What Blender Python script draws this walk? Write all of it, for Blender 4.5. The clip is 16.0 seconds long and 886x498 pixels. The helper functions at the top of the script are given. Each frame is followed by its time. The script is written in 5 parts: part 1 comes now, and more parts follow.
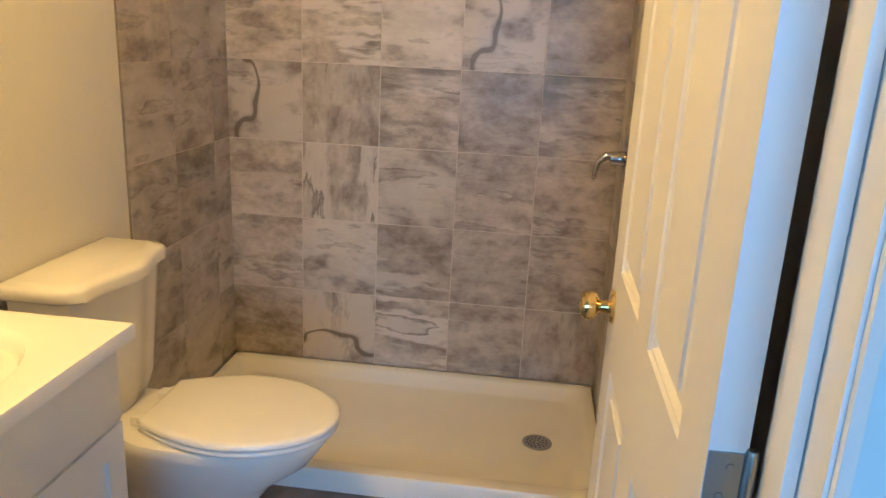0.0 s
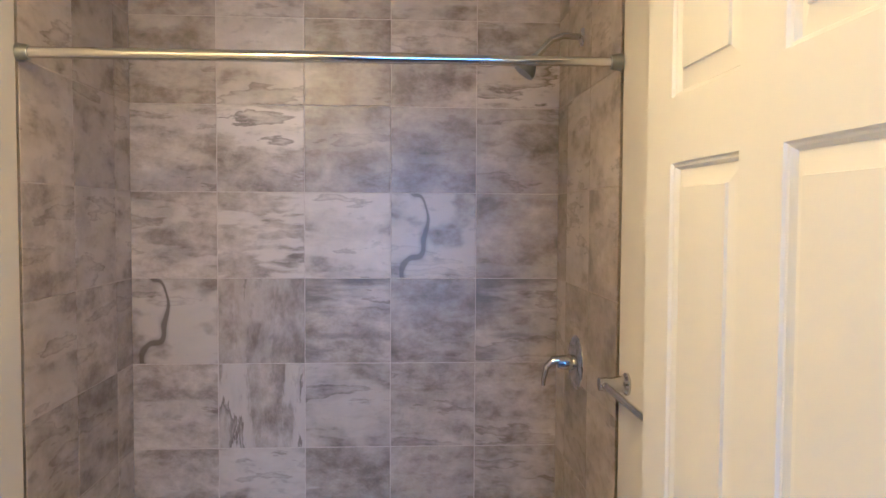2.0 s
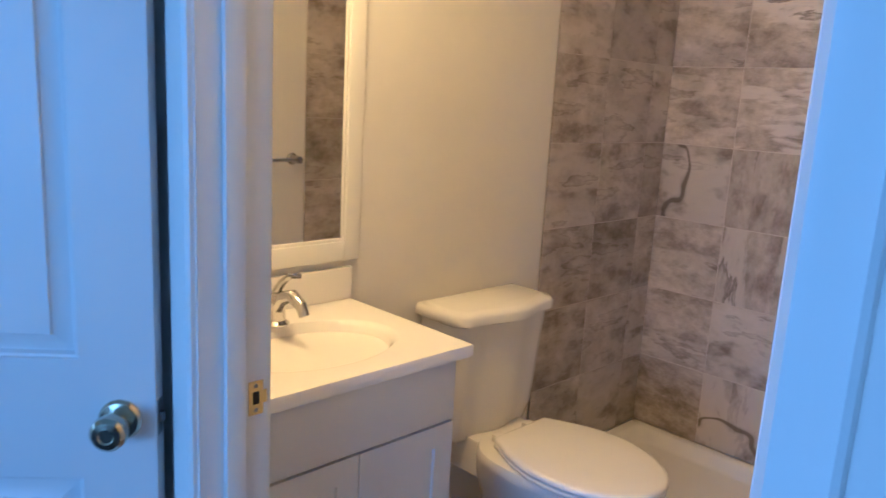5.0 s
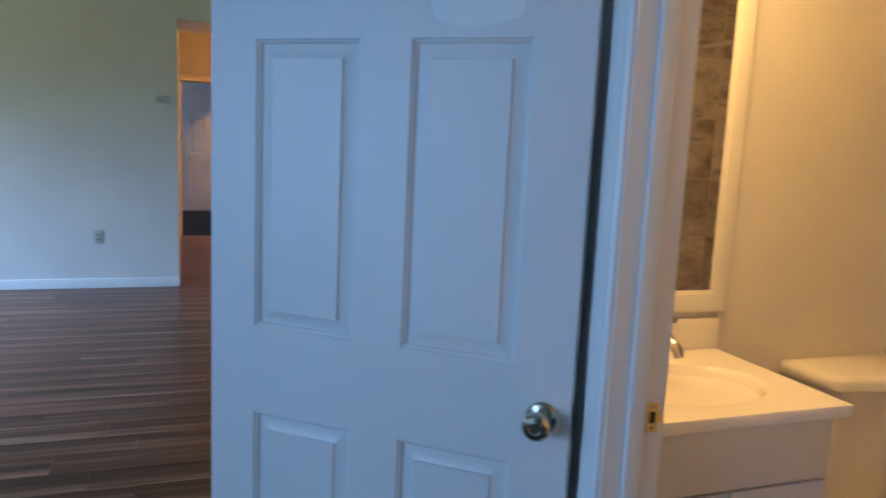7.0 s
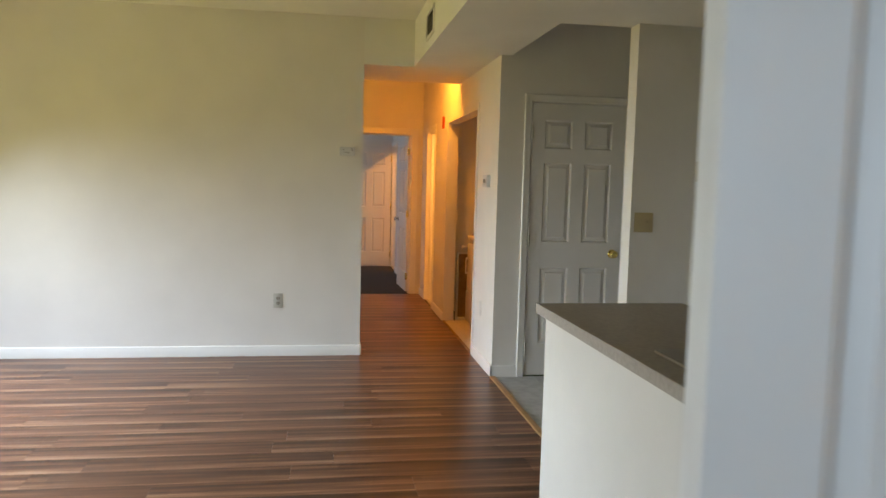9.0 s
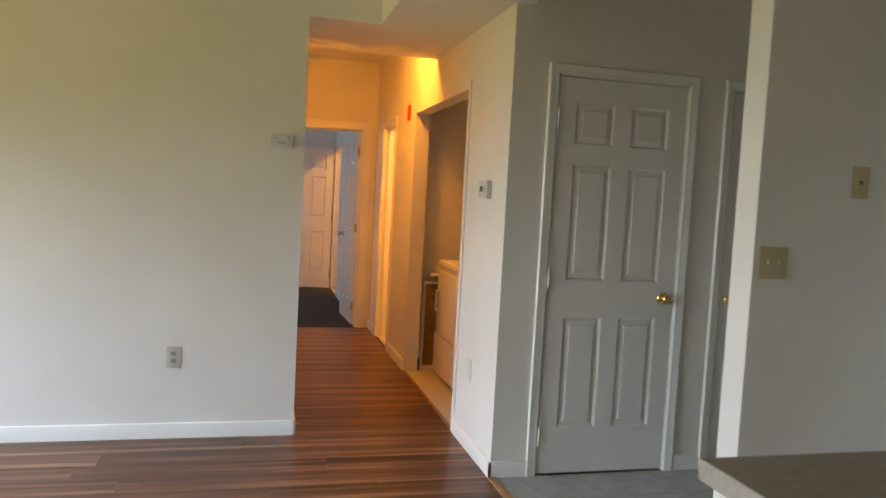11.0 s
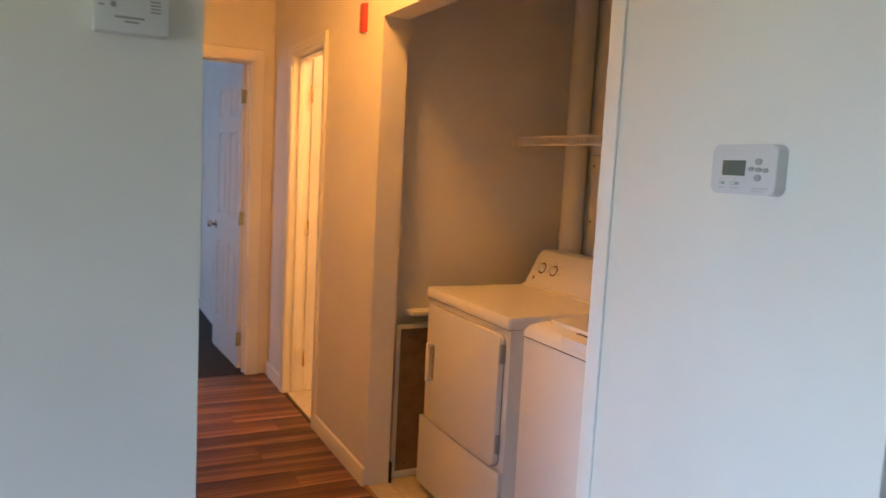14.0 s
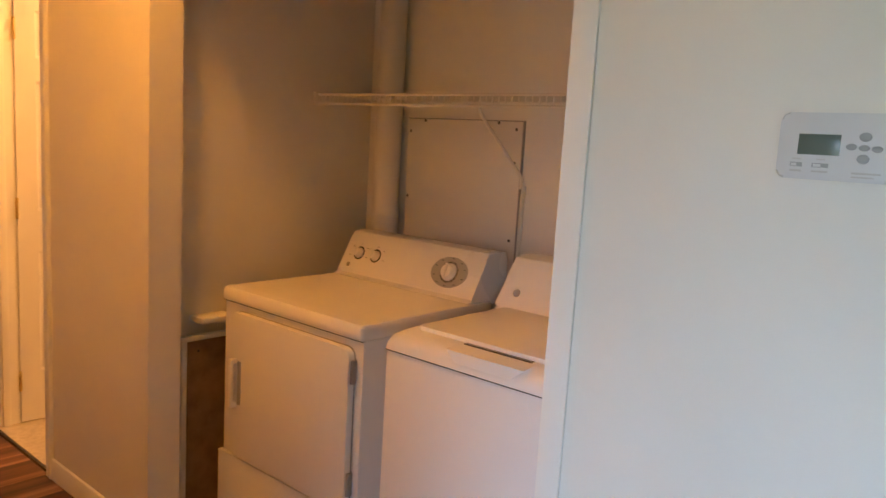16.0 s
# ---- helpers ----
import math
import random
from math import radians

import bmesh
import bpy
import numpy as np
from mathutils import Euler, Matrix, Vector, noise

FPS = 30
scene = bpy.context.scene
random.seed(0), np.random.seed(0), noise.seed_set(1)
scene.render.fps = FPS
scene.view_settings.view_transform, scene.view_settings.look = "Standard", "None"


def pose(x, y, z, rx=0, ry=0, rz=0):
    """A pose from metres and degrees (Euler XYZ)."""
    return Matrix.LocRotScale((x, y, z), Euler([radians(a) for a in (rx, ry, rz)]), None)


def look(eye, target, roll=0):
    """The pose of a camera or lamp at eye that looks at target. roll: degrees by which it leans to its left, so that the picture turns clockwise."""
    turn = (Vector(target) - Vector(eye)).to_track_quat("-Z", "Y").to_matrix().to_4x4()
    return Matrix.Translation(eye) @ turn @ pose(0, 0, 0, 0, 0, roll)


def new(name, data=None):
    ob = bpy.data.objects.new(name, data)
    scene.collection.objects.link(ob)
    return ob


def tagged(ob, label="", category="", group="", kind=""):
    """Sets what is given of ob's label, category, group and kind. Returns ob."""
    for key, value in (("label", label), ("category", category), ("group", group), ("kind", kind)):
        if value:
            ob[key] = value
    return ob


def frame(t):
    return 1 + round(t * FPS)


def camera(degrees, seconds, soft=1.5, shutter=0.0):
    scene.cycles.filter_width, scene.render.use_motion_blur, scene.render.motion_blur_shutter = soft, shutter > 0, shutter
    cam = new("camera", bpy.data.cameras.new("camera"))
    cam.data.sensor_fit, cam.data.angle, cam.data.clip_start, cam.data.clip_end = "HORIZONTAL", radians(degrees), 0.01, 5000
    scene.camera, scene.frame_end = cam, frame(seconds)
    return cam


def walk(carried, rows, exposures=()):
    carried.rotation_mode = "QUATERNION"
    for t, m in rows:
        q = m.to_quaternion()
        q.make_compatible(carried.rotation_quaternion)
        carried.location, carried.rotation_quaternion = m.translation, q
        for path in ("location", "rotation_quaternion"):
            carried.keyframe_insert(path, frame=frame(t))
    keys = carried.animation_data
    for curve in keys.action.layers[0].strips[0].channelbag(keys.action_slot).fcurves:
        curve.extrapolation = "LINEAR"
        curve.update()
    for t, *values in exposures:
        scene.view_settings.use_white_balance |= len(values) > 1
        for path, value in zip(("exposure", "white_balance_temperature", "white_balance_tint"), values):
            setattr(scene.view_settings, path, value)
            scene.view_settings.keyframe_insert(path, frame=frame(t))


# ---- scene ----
cam = camera(61.6, 16.0, 1.5, 0.4)
PATH = [
    (0, (1.202, -2.812, 1.417), (0.982, -0.902, 0.864), 2.8),
    (0.5, (1.175, -2.782, 1.435), (1.032, -0.851, 0.935), 2.4),
    (1, (1.069, -2.694, 1.478), (1.065, -0.724, 1.137), 1.8),
    (1.5, (0.996, -2.662, 1.502), (1.081, -0.672, 1.316), 0.8),
    (2, (0.952, -2.656, 1.521), (1.064, -0.662, 1.431), 0.3),
    (2.5, (1.017, -2.623, 1.508), (0.933, -0.625, 1.459), 0.5),
    (3, (1.161, -2.568, 1.49), (0.701, -0.623, 1.421), 1.5),
    (3.5, (1.247, -2.571, 1.489), (0.449, -0.743, 1.334), 2.6),
    (4, (1.326, -2.663, 1.428), (0.273, -0.981, 1.182), 3.2),
    (4.2, (1.389, -2.697, 1.44), (0.25, -1.082, 1.132), 3.2),
    (6.3, (1.748, -2.97, 1.418), (0.032, -1.997, 1.089), 3.0),
    (6.5, (1.74, -2.996, 1.426), (-0.024, -2.109, 1.104), 2.8),
    (7, (1.718, -3.056, 1.435), (-0.146, -2.391, 1.144), 2.6),
    (7.5, (1.647, -3.145, 1.441), (-0.279, -2.67, 1.186), 2.5),
    (8, (1.460, -3.238, 1.432), (-0.498, -2.895, 1.209), 2.4),
    (8.5, (1.121, -3.303, 1.432), (-0.855, -3.043, 1.264), 1.4),
    (9, (0.720, -3.394, 1.426), (-1.246, -3.072, 1.253), 1.5),
    (9.2, (0.553, -3.425, 1.418), (-1.410, -3.076, 1.256), 1.6),
    (11.3, (-1.389, -3.329, 1.406), (-3.32, -2.828, 1.265), 3.1),
    (11.5, (-1.574, -3.332, 1.415), (-3.505, -2.829, 1.272), 3.1),
    (12, (-2.075, -3.335, 1.395), (-4.0, -2.816, 1.237), 3.2),
    (12.5, (-2.563, -3.340, 1.400), (-4.478, -2.793, 1.218), 3.1),
    (13, (-3.055, -3.337, 1.410), (-4.936, -2.690, 1.211), 3.1),
    (13.5, (-3.521, -3.308, 1.432), (-5.369, -2.570, 1.229), 3.1),
    (14, (-3.903, -3.290, 1.432), (-5.684, -2.401, 1.217), 3.0),
    (14.5, (-4.183, -3.266, 1.427), (-5.871, -2.214, 1.209), 3.0),
    (15, (-4.408, -3.273, 1.430), (-5.952, -2.023, 1.202), 3.2),
    (15.5, (-4.568, -3.303, 1.439), (-5.971, -1.899, 1.191), 3.3),
    (16, (-4.647, -3.303, 1.431), (-5.935, -1.799, 1.154), 3.4),
]
EXPOSURES = [(0, -0.1, 4340, 6), (1.2, -0.08, 4100, 7), (2.3, -0.13, 3610, 14), (4.2, -0.32, 3600, 16), (6.3, -0.58, 4750, 19), (7.0, -0.72, 4850, 20), (7.6, -0.64, 5700, 22), (8.4, -0.26, 7000, 26), (9.2, -0.2, 7500, 25), (11.5, -0.1, 6750, 27), (12.5, -0.06, 5750, 26), (13.5, -0.06, 5450, 24), (15, -0.2, 5600, 24), (16, -0.22, 5800, 24)]
LIVING_W, LAWN_W, BEDROOM_W, FAR_W = 164.0, 26.0, 56.0, 30.0
BATH_G, HALL_G, BATH2_G = 158.0, 144.0, 210.0
walk(cam, [(t, look(e, g, r)) for t, e, g, r in PATH], EXPOSURES)

# ---- world and large lights ----
world = bpy.data.worlds.new("sky")
scene.world = world
world.use_nodes = True
_wn = world.node_tree.nodes
_sky = _wn.new("ShaderNodeTexSky")
_sky.sky_type, _sky.sun_disc = "NISHITA", False
_sky.sun_elevation, _sky.sun_rotation = radians(48), radians(20)
world.node_tree.links.new(_sky.outputs[0], _wn["Background"].inputs[0])
_wn["Background"].inputs[1].default_value = 0.12
_sd = bpy.data.lights.new("sun", "SUN")
_sd.energy, _sd.angle, _sd.color = 3.0, radians(0.6), (1, 0.95, 0.88)
sun = new("sun", _sd)
sun.matrix_world = look((0, 0, 30), (-0.31 * 24, -0.85 * 24, 30 - 27))


def window_light(name, at, to, w, h, watts, color, spread=180):
    d = bpy.data.lights.new(name, "AREA")
    d.shape, d.size, d.size_y, d.energy, d.color = "RECTANGLE", w, h, watts, color
    ob = new(name, d)
    ob.matrix_world = look(at, to)
    d.spread = radians(spread)
    return ob


DAY = (0.575, 0.815, 1.0)
window_light("living_window_daylight", (-3.45, -6.58, 1.15), (-3.45, -2.0, -3.2), 3.2, 1.95, LIVING_W, DAY, 112)
window_light("living_window_lawn_light", (-3.45, -6.56, 1.0), (-3.45, -2.0, 4.2), 3.2, 1.7, LAWN_W, (0.88, 0.91, 0.26), 125)
window_light("bedroom_window_daylight", (1.7, -6.08, 1.35), (1.7, -2.0, 0.4), 2.1, 1.4, BEDROOM_W, (0.55, 0.81, 1.0), 150)
window_light("far_window_daylight", (-10.6, -6.08, 1.35), (-10.6, 0, 1.3), 1.5, 1.4, FAR_W, DAY)

# ---- materials ----


def material(name, color, rough=0.5, metal=0.0):
    m = bpy.data.materials.new(name)
    m.use_nodes = True
    b = m.node_tree.nodes["Principled BSDF"]
    b.inputs["Base Color"].default_value = (*color, 1)
    b.inputs["Roughness"].default_value = rough
    b.inputs["Metallic"].default_value = metal
    return m


def nodes_of(m):
    t = m.node_tree
    return t.nodes, t.links, t.nodes["Principled BSDF"]


def ramp(n, stops):
    r = n.new("ShaderNodeValToRGB")
    while len(r.color_ramp.elements) < len(stops):
        r.color_ramp.elements.new(0.5)
    for e, (p, c) in zip(r.color_ramp.elements, stops):
        e.position, e.color = p, (*c, 1)
    return r


def ramp_out(n, l, value, stops):
    """A grey ramp fed by value; stops are (position, level)."""
    r = ramp(n, [(p, (v, v, v)) for p, v in stops])
    l.new(value, r.inputs["Fac"])
    return r.outputs[0]


def paint(name, color, rough=0.5, bump=0.05, scale=180.0, blotch=0.03, speck=None):
    """Rolled or brushed paint: a fine nap and faint large blotches."""
    m = material(name, color, rough)
    n, l, b = nodes_of(m)
    tc = n.new("ShaderNodeTexCoord")
    big = n.new("ShaderNodeTexNoise")
    big.inputs["Scale"].default_value, big.inputs["Detail"].default_value = 2.3, 5
    l.new(tc.outputs["Object"], big.inputs["Vector"])
    lo = tuple(max(0, c * (1 - blotch * 1.6)) for c in color)
    hi = tuple(min(1, c * (1 + blotch)) for c in color)
    r = ramp(n, [(0.3, lo), (0.7, hi)])
    l.new(big.outputs["Fac"], r.inputs["Fac"])
    l.new(r.outputs["Color"], b.inputs["Base Color"])
    fine = n.new("ShaderNodeTexNoise")
    fine.inputs["Scale"].default_value, fine.inputs["Detail"].default_value = scale, 3
    l.new(tc.outputs["Object"], fine.inputs["Vector"])
    bp = n.new("ShaderNodeBump")
    bp.inputs["Strength"].default_value, bp.inputs["Distance"].default_value = bump, 0.002
    l.new(fine.outputs["Fac"], bp.inputs["Height"])
    l.new(bp.outputs["Normal"], b.inputs["Normal"])
    rr = n.new("ShaderNodeMapRange")
    rr.inputs["To Min"].default_value, rr.inputs["To Max"].default_value = rough - 0.08, min(1, rough + 0.08)
    l.new(big.outputs["Fac"], rr.inputs["Value"])
    l.new(rr.outputs["Result"], b.inputs["Roughness"])
    return m


def stone_tile(name, streak=0.0, crack=0.0, dark=0.0, pale=0.0):
    """Glazed tile printed with grey and rosy stone: clouds, and by its print pale streaks, cracks or a dark band."""
    m = material(name, (0.3, 0.27, 0.25), 0.32)
    n, l, b = nodes_of(m)
    tc, info = n.new("ShaderNodeTexCoord"), n.new("ShaderNodeObjectInfo")

    def math_node(op, a, v=None, w=None):
        q = n.new("ShaderNodeMath")
        q.operation = op
        l.new(a, q.inputs[0])
        for k, x in ((1, v), (2, w)):
            if x is not None:
                if isinstance(x, (int, float)):
                    q.inputs[k].default_value = x
                else:
                    l.new(x, q.inputs[k])
        return q.outputs[0]

    def noise(vec, scale, detail, rough, size, turn=0.0, at=(0, 0, 0)):
        mp = n.new("ShaderNodeMapping")
        mp.inputs["Scale"].default_value, mp.inputs["Rotation"].default_value, mp.inputs["Location"].default_value = (*size, 1.0), (0, 0, turn), at
        l.new(vec, mp.inputs["Vector"])
        q = n.new("ShaderNodeTexNoise")
        q.inputs["Scale"].default_value, q.inputs["Detail"].default_value, q.inputs["Roughness"].default_value = scale, detail, rough
        l.new(mp.outputs[0], q.inputs["Vector"])
        return q

    def over(under, fac, color):
        q = n.new("ShaderNodeMix")
        q.data_type = "RGBA"
        q.inputs[7].default_value = (*color, 1)
        l.new(fac, q.inputs[0])
        l.new(under, q.inputs[6])
        return q.outputs[2]

    off = n.new("ShaderNodeVectorMath")
    off.operation = "SCALE"
    off.inputs[0].default_value = (37.0, 23.0, 51.0)
    l.new(info.outputs["Random"], off.inputs["Scale"])
    add = n.new("ShaderNodeVectorMath")
    l.new(tc.outputs["Object"], add.inputs[0])
    l.new(off.outputs[0], add.inputs[1])
    warp = n.new("ShaderNodeTexNoise")
    warp.inputs["Scale"].default_value, warp.inputs["Detail"].default_value = 9.0, 3
    l.new(add.outputs[0], warp.inputs["Vector"])
    wadd = n.new("ShaderNodeVectorMath")
    wadd.operation = "MULTIPLY_ADD"
    wadd.inputs[1].default_value = (0.03, 0.03, 0.0)
    l.new(warp.outputs["Color"], wadd.inputs[0])
    l.new(add.outputs[0], wadd.inputs[2])
    vec = wadd.outputs[0]
    big = noise(vec, 6.5, 3, 0.5, (0.85, 1.2), 0.5)
    cloud = noise(vec, 14.0, 11, 0.70, (0.7, 1.0), 0.3)
    both = math_node("MULTIPLY_ADD", big.outputs["Fac"], 0.38, math_node("MULTIPLY", cloud.outputs["Fac"], 0.62))
    r = ramp(n, [(0.34, (0.150, 0.128, 0.104)), (0.43, (0.270, 0.234, 0.192)), (0.50, (0.385, 0.336, 0.280)), (0.57, (0.480, 0.427, 0.362)), (0.66, (0.62, 0.562, 0.490))])
    l.new(both, r.inputs["Fac"])
    color = r.outputs[0]
    if pale:
        color = over(color, math_node("MULTIPLY", ramp_out(n, l, big.outputs["Fac"], [(0.40, 0.0), (0.50, 1.0)]), pale), (0.60, 0.545, 0.475))
    # pale feathered streaks with a dark lower edge
    st = noise(vec, 5.0, 7, 0.56, (0.34, 1.6), 0.55, (3, 17, 5))
    color = over(color, math_node("MULTIPLY", ramp_out(n, l, st.outputs["Fac"], [(0.50, 0.0), (0.535, 0.8), (0.60, 1.0), (0.612, 0.1), (0.66, 0.7)]), 0.35 + 0.6 * streak), (0.62, 0.565, 0.500))
    color = over(color, math_node("MULTIPLY", ramp_out(n, l, st.outputs["Fac"], [(0.600, 0.0), (0.613, 1.0), (0.632, 0.25), (0.66, 0.0)]), 0.25 + 0.3 * streak), (0.085, 0.068, 0.055))
    fine = noise(vec, 26.0, 6, 0.6, (0.45, 1.0), -0.3, (9, 2, 4))
    color = over(color, math_node("MULTIPLY", ramp_out(n, l, fine.outputs["Fac"], [(0.33, 1.0), (0.41, 0.0)]), 0.26), (0.11, 0.092, 0.075))
    if crack:
        cv = noise(tc.outputs["Object"], 2.6, 3, 0.45, (1.0, 0.65), 1.1, (7.0, 2.0, 3.0))
        gap = math_node("ABSOLUTE", math_node("SUBTRACT", cv.outputs["Fac"], 0.5))
        wide = noise(tc.outputs["Object"], 9.0, 2, 0.5, (1, 1), 0.0, (4.0, 1.0, 7.0))
        color = over(color, math_node("MULTIPLY", ramp_out(n, l, math_node("SUBTRACT", gap, math_node("MULTIPLY", wide.outputs["Fac"], 0.016)), [(0.0, 1.0), (0.004, 0.35), (0.013, 0.0)]), crack), (0.12, 0.098, 0.080))
    if dark:
        dn = noise(tc.outputs["Object"], 4.0, 8, 0.6, (0.35, 1.7), 1.57, (1.3, 0.4, 2.0))
        color = over(color, math_node("MULTIPLY", ramp_out(n, l, dn.outputs["Fac"], [(0.44, 0.0), (0.54, 1.0)]), dark), (0.120, 0.112, 0.102))
    tone = n.new("ShaderNodeMapRange")
    tone.inputs["To Min"].default_value, tone.inputs["To Max"].default_value = 0.86, 1.12
    l.new(math_node("FRACT", math_node("MULTIPLY", info.outputs["Random"], 13.7)), tone.inputs["Value"])
    hsv = n.new("ShaderNodeHueSaturation")
    l.new(tone.outputs[0], hsv.inputs["Value"])
    l.new(color, hsv.inputs["Color"])
    l.new(hsv.outputs[0], b.inputs["Base Color"])
    bp = n.new("ShaderNodeBump")
    bp.inputs["Strength"].default_value, bp.inputs["Distance"].default_value = 0.12, 0.002
    l.new(cloud.outputs["Fac"], bp.inputs["Height"])
    l.new(bp.outputs[0], b.inputs["Normal"])
    return m


def plank_wood(name):
    """Laminate board: long streaks, light sapwood bands and a few knots."""
    m = material(name, (0.2, 0.1, 0.06), 0.38)
    n, l, b = nodes_of(m)
    b.inputs["Specular IOR Level"].default_value = 0.30
    tc, info = n.new("ShaderNodeTexCoord"), n.new("ShaderNodeObjectInfo")
    off = n.new("ShaderNodeVectorMath")
    off.operation = "SCALE"
    off.inputs[0].default_value = (61.0, 43.0, 0.0)
    l.new(info.outputs["Random"], off.inputs["Scale"])
    add = n.new("ShaderNodeVectorMath")
    l.new(tc.outputs["Object"], add.inputs[0])
    l.new(off.outputs[0], add.inputs[1])
    mp = n.new("ShaderNodeMapping")
    mp.inputs["Scale"].default_value = (1.0, 0.03, 1.0)
    l.new(add.outputs[0], mp.inputs["Vector"])
    band = n.new("ShaderNodeTexNoise")
    band.inputs["Scale"].default_value, band.inputs["Detail"].default_value, band.inputs["Roughness"].default_value = 24.0, 4, 0.6
    l.new(mp.outputs[0], band.inputs["Vector"])
    sep = n.new("ShaderNodeSeparateXYZ")
    l.new(tc.outputs["Object"], sep.inputs[0])

    def step(value, size):
        q = n.new("ShaderNodeMath")
        q.operation = "MULTIPLY_ADD"
        q.inputs[1].default_value, q.inputs[2].default_value = size
        l.new(value, q.inputs[0])
        f = n.new("ShaderNodeMath")
        f.operation = "FLOOR"
        l.new(q.outputs[0], f.inputs[0])
        return f.outputs[0]

    strip = step(sep.outputs[0], (16.5, 1.5))
    jog = n.new("ShaderNodeMath")
    jog.operation = "MULTIPLY_ADD"
    jog.inputs[1].default_value = 0.137
    l.new(strip, jog.inputs[0])
    l.new(sep.outputs[1], jog.inputs[2])
    comb = n.new("ShaderNodeCombineXYZ")
    l.new(strip, comb.inputs[0])
    l.new(step(jog.outputs[0], (0.8, 0.3)), comb.inputs[1])
    l.new(info.outputs["Random"], comb.inputs[2])
    white = n.new("ShaderNodeTexWhiteNoise")
    l.new(comb.outputs[0], white.inputs["Vector"])
    across = n.new("ShaderNodeMapRange")
    across.inputs["To Min"].default_value, across.inputs["To Max"].default_value = -0.035, 0.04
    l.new(white.outputs["Value"], across.inputs["Value"])
    edge = n.new("ShaderNodeMapRange")
    edge.inputs["From Min"].default_value, edge.inputs["From Max"].default_value = -0.091, 0.091
    edge.inputs["To Min"].default_value, edge.inputs["To Max"].default_value = -0.115, 0.12
    l.new(sep.outputs[0], edge.inputs["Value"])
    shade = n.new("ShaderNodeMath")
    l.new(across.outputs[0], shade.inputs[0])
    l.new(edge.outputs[0], shade.inputs[1])
    both = n.new("ShaderNodeMath")
    l.new(band.outputs["Fac"], both.inputs[0])
    l.new(shade.outputs[0], both.inputs[1])
    r = ramp(n, [(0.30, (0.060, 0.021, 0.011)), (0.42, (0.108, 0.039, 0.019)), (0.53, (0.172, 0.068, 0.034)), (0.63, (0.275, 0.130, 0.070)), (0.74, (0.390, 0.220, 0.132))])
    l.new(both.outputs[0], r.inputs["Fac"])
    grain = n.new("ShaderNodeTexNoise")
    grain.inputs["Scale"].default_value, grain.inputs["Detail"].default_value = 140.0, 5
    mp2 = n.new("ShaderNodeMapping")
    mp2.inputs["Scale"].default_value = (1.0, 0.03, 1.0)
    l.new(add.outputs[0], mp2.inputs["Vector"])
    l.new(mp2.outputs[0], grain.inputs["Vector"])
    gr = ramp(n, [(0.35, (0.72, 0.72, 0.72)), (0.65, (1.08, 1.08, 1.08))])
    l.new(grain.outputs["Fac"], gr.inputs["Fac"])
    mul = n.new("ShaderNodeMix")
    mul.data_type, mul.blend_type = "RGBA", "MULTIPLY"
    mul.inputs[0].default_value = 1.0
    l.new(r.outputs[0], mul.inputs[6])
    l.new(gr.outputs[0], mul.inputs[7])
    tone = n.new("ShaderNodeMapRange")
    tone.inputs["To Min"].default_value, tone.inputs["To Max"].default_value = 0.88, 1.12
    l.new(info.outputs["Random"], tone.inputs["Value"])
    hsv = n.new("ShaderNodeHueSaturation")
    l.new(tone.outputs[0], hsv.inputs["Value"])
    l.new(mul.outputs[2], hsv.inputs["Color"])
    l.new(hsv.outputs[0], b.inputs["Base Color"])
    bp = n.new("ShaderNodeBump")
    bp.inputs["Strength"].default_value, bp.inputs["Distance"].default_value = 0.10, 0.001
    l.new(grain.outputs["Fac"], bp.inputs["Height"])
    l.new(bp.outputs[0], b.inputs["Normal"])
    rg = n.new("ShaderNodeMapRange")
    rg.inputs["To Min"].default_value, rg.inputs["To Max"].default_value = 0.24, 0.38
    l.new(grain.outputs["Fac"], rg.inputs["Value"])
    l.new(rg.outputs[0], b.inputs["Roughness"])
    return m


def mottled(name, stops, scale=30.0, rough=0.6, bump=0.2, dist=0.002):
    m = material(name, stops[0][1], rough)
    n, l, b = nodes_of(m)
    tc = n.new("ShaderNodeTexCoord")
    no = n.new("ShaderNodeTexNoise")
    no.inputs["Scale"].default_value, no.inputs["Detail"].default_value = scale, 6
    l.new(tc.outputs["Object"], no.inputs["Vector"])
    r = ramp(n, stops)
    l.new(no.outputs["Fac"], r.inputs["Fac"])
    l.new(r.outputs[0], b.inputs["Base Color"])
    bp = n.new("ShaderNodeBump")
    bp.inputs["Strength"].default_value, bp.inputs["Distance"].default_value = bump, dist
    l.new(no.outputs["Fac"], bp.inputs["Height"])
    l.new(bp.outputs[0], b.inputs["Normal"])
    return m


def glow(name, color, strength):
    m = bpy.data.materials.new(name)
    m.use_nodes = True
    b = m.node_tree.nodes["Principled BSDF"]
    b.inputs["Base Color"].default_value = (0.8, 0.8, 0.8, 1)
    b.inputs["Emission Color"].default_value = (*color, 1)
    b.inputs["Emission Strength"].default_value = strength
    return m


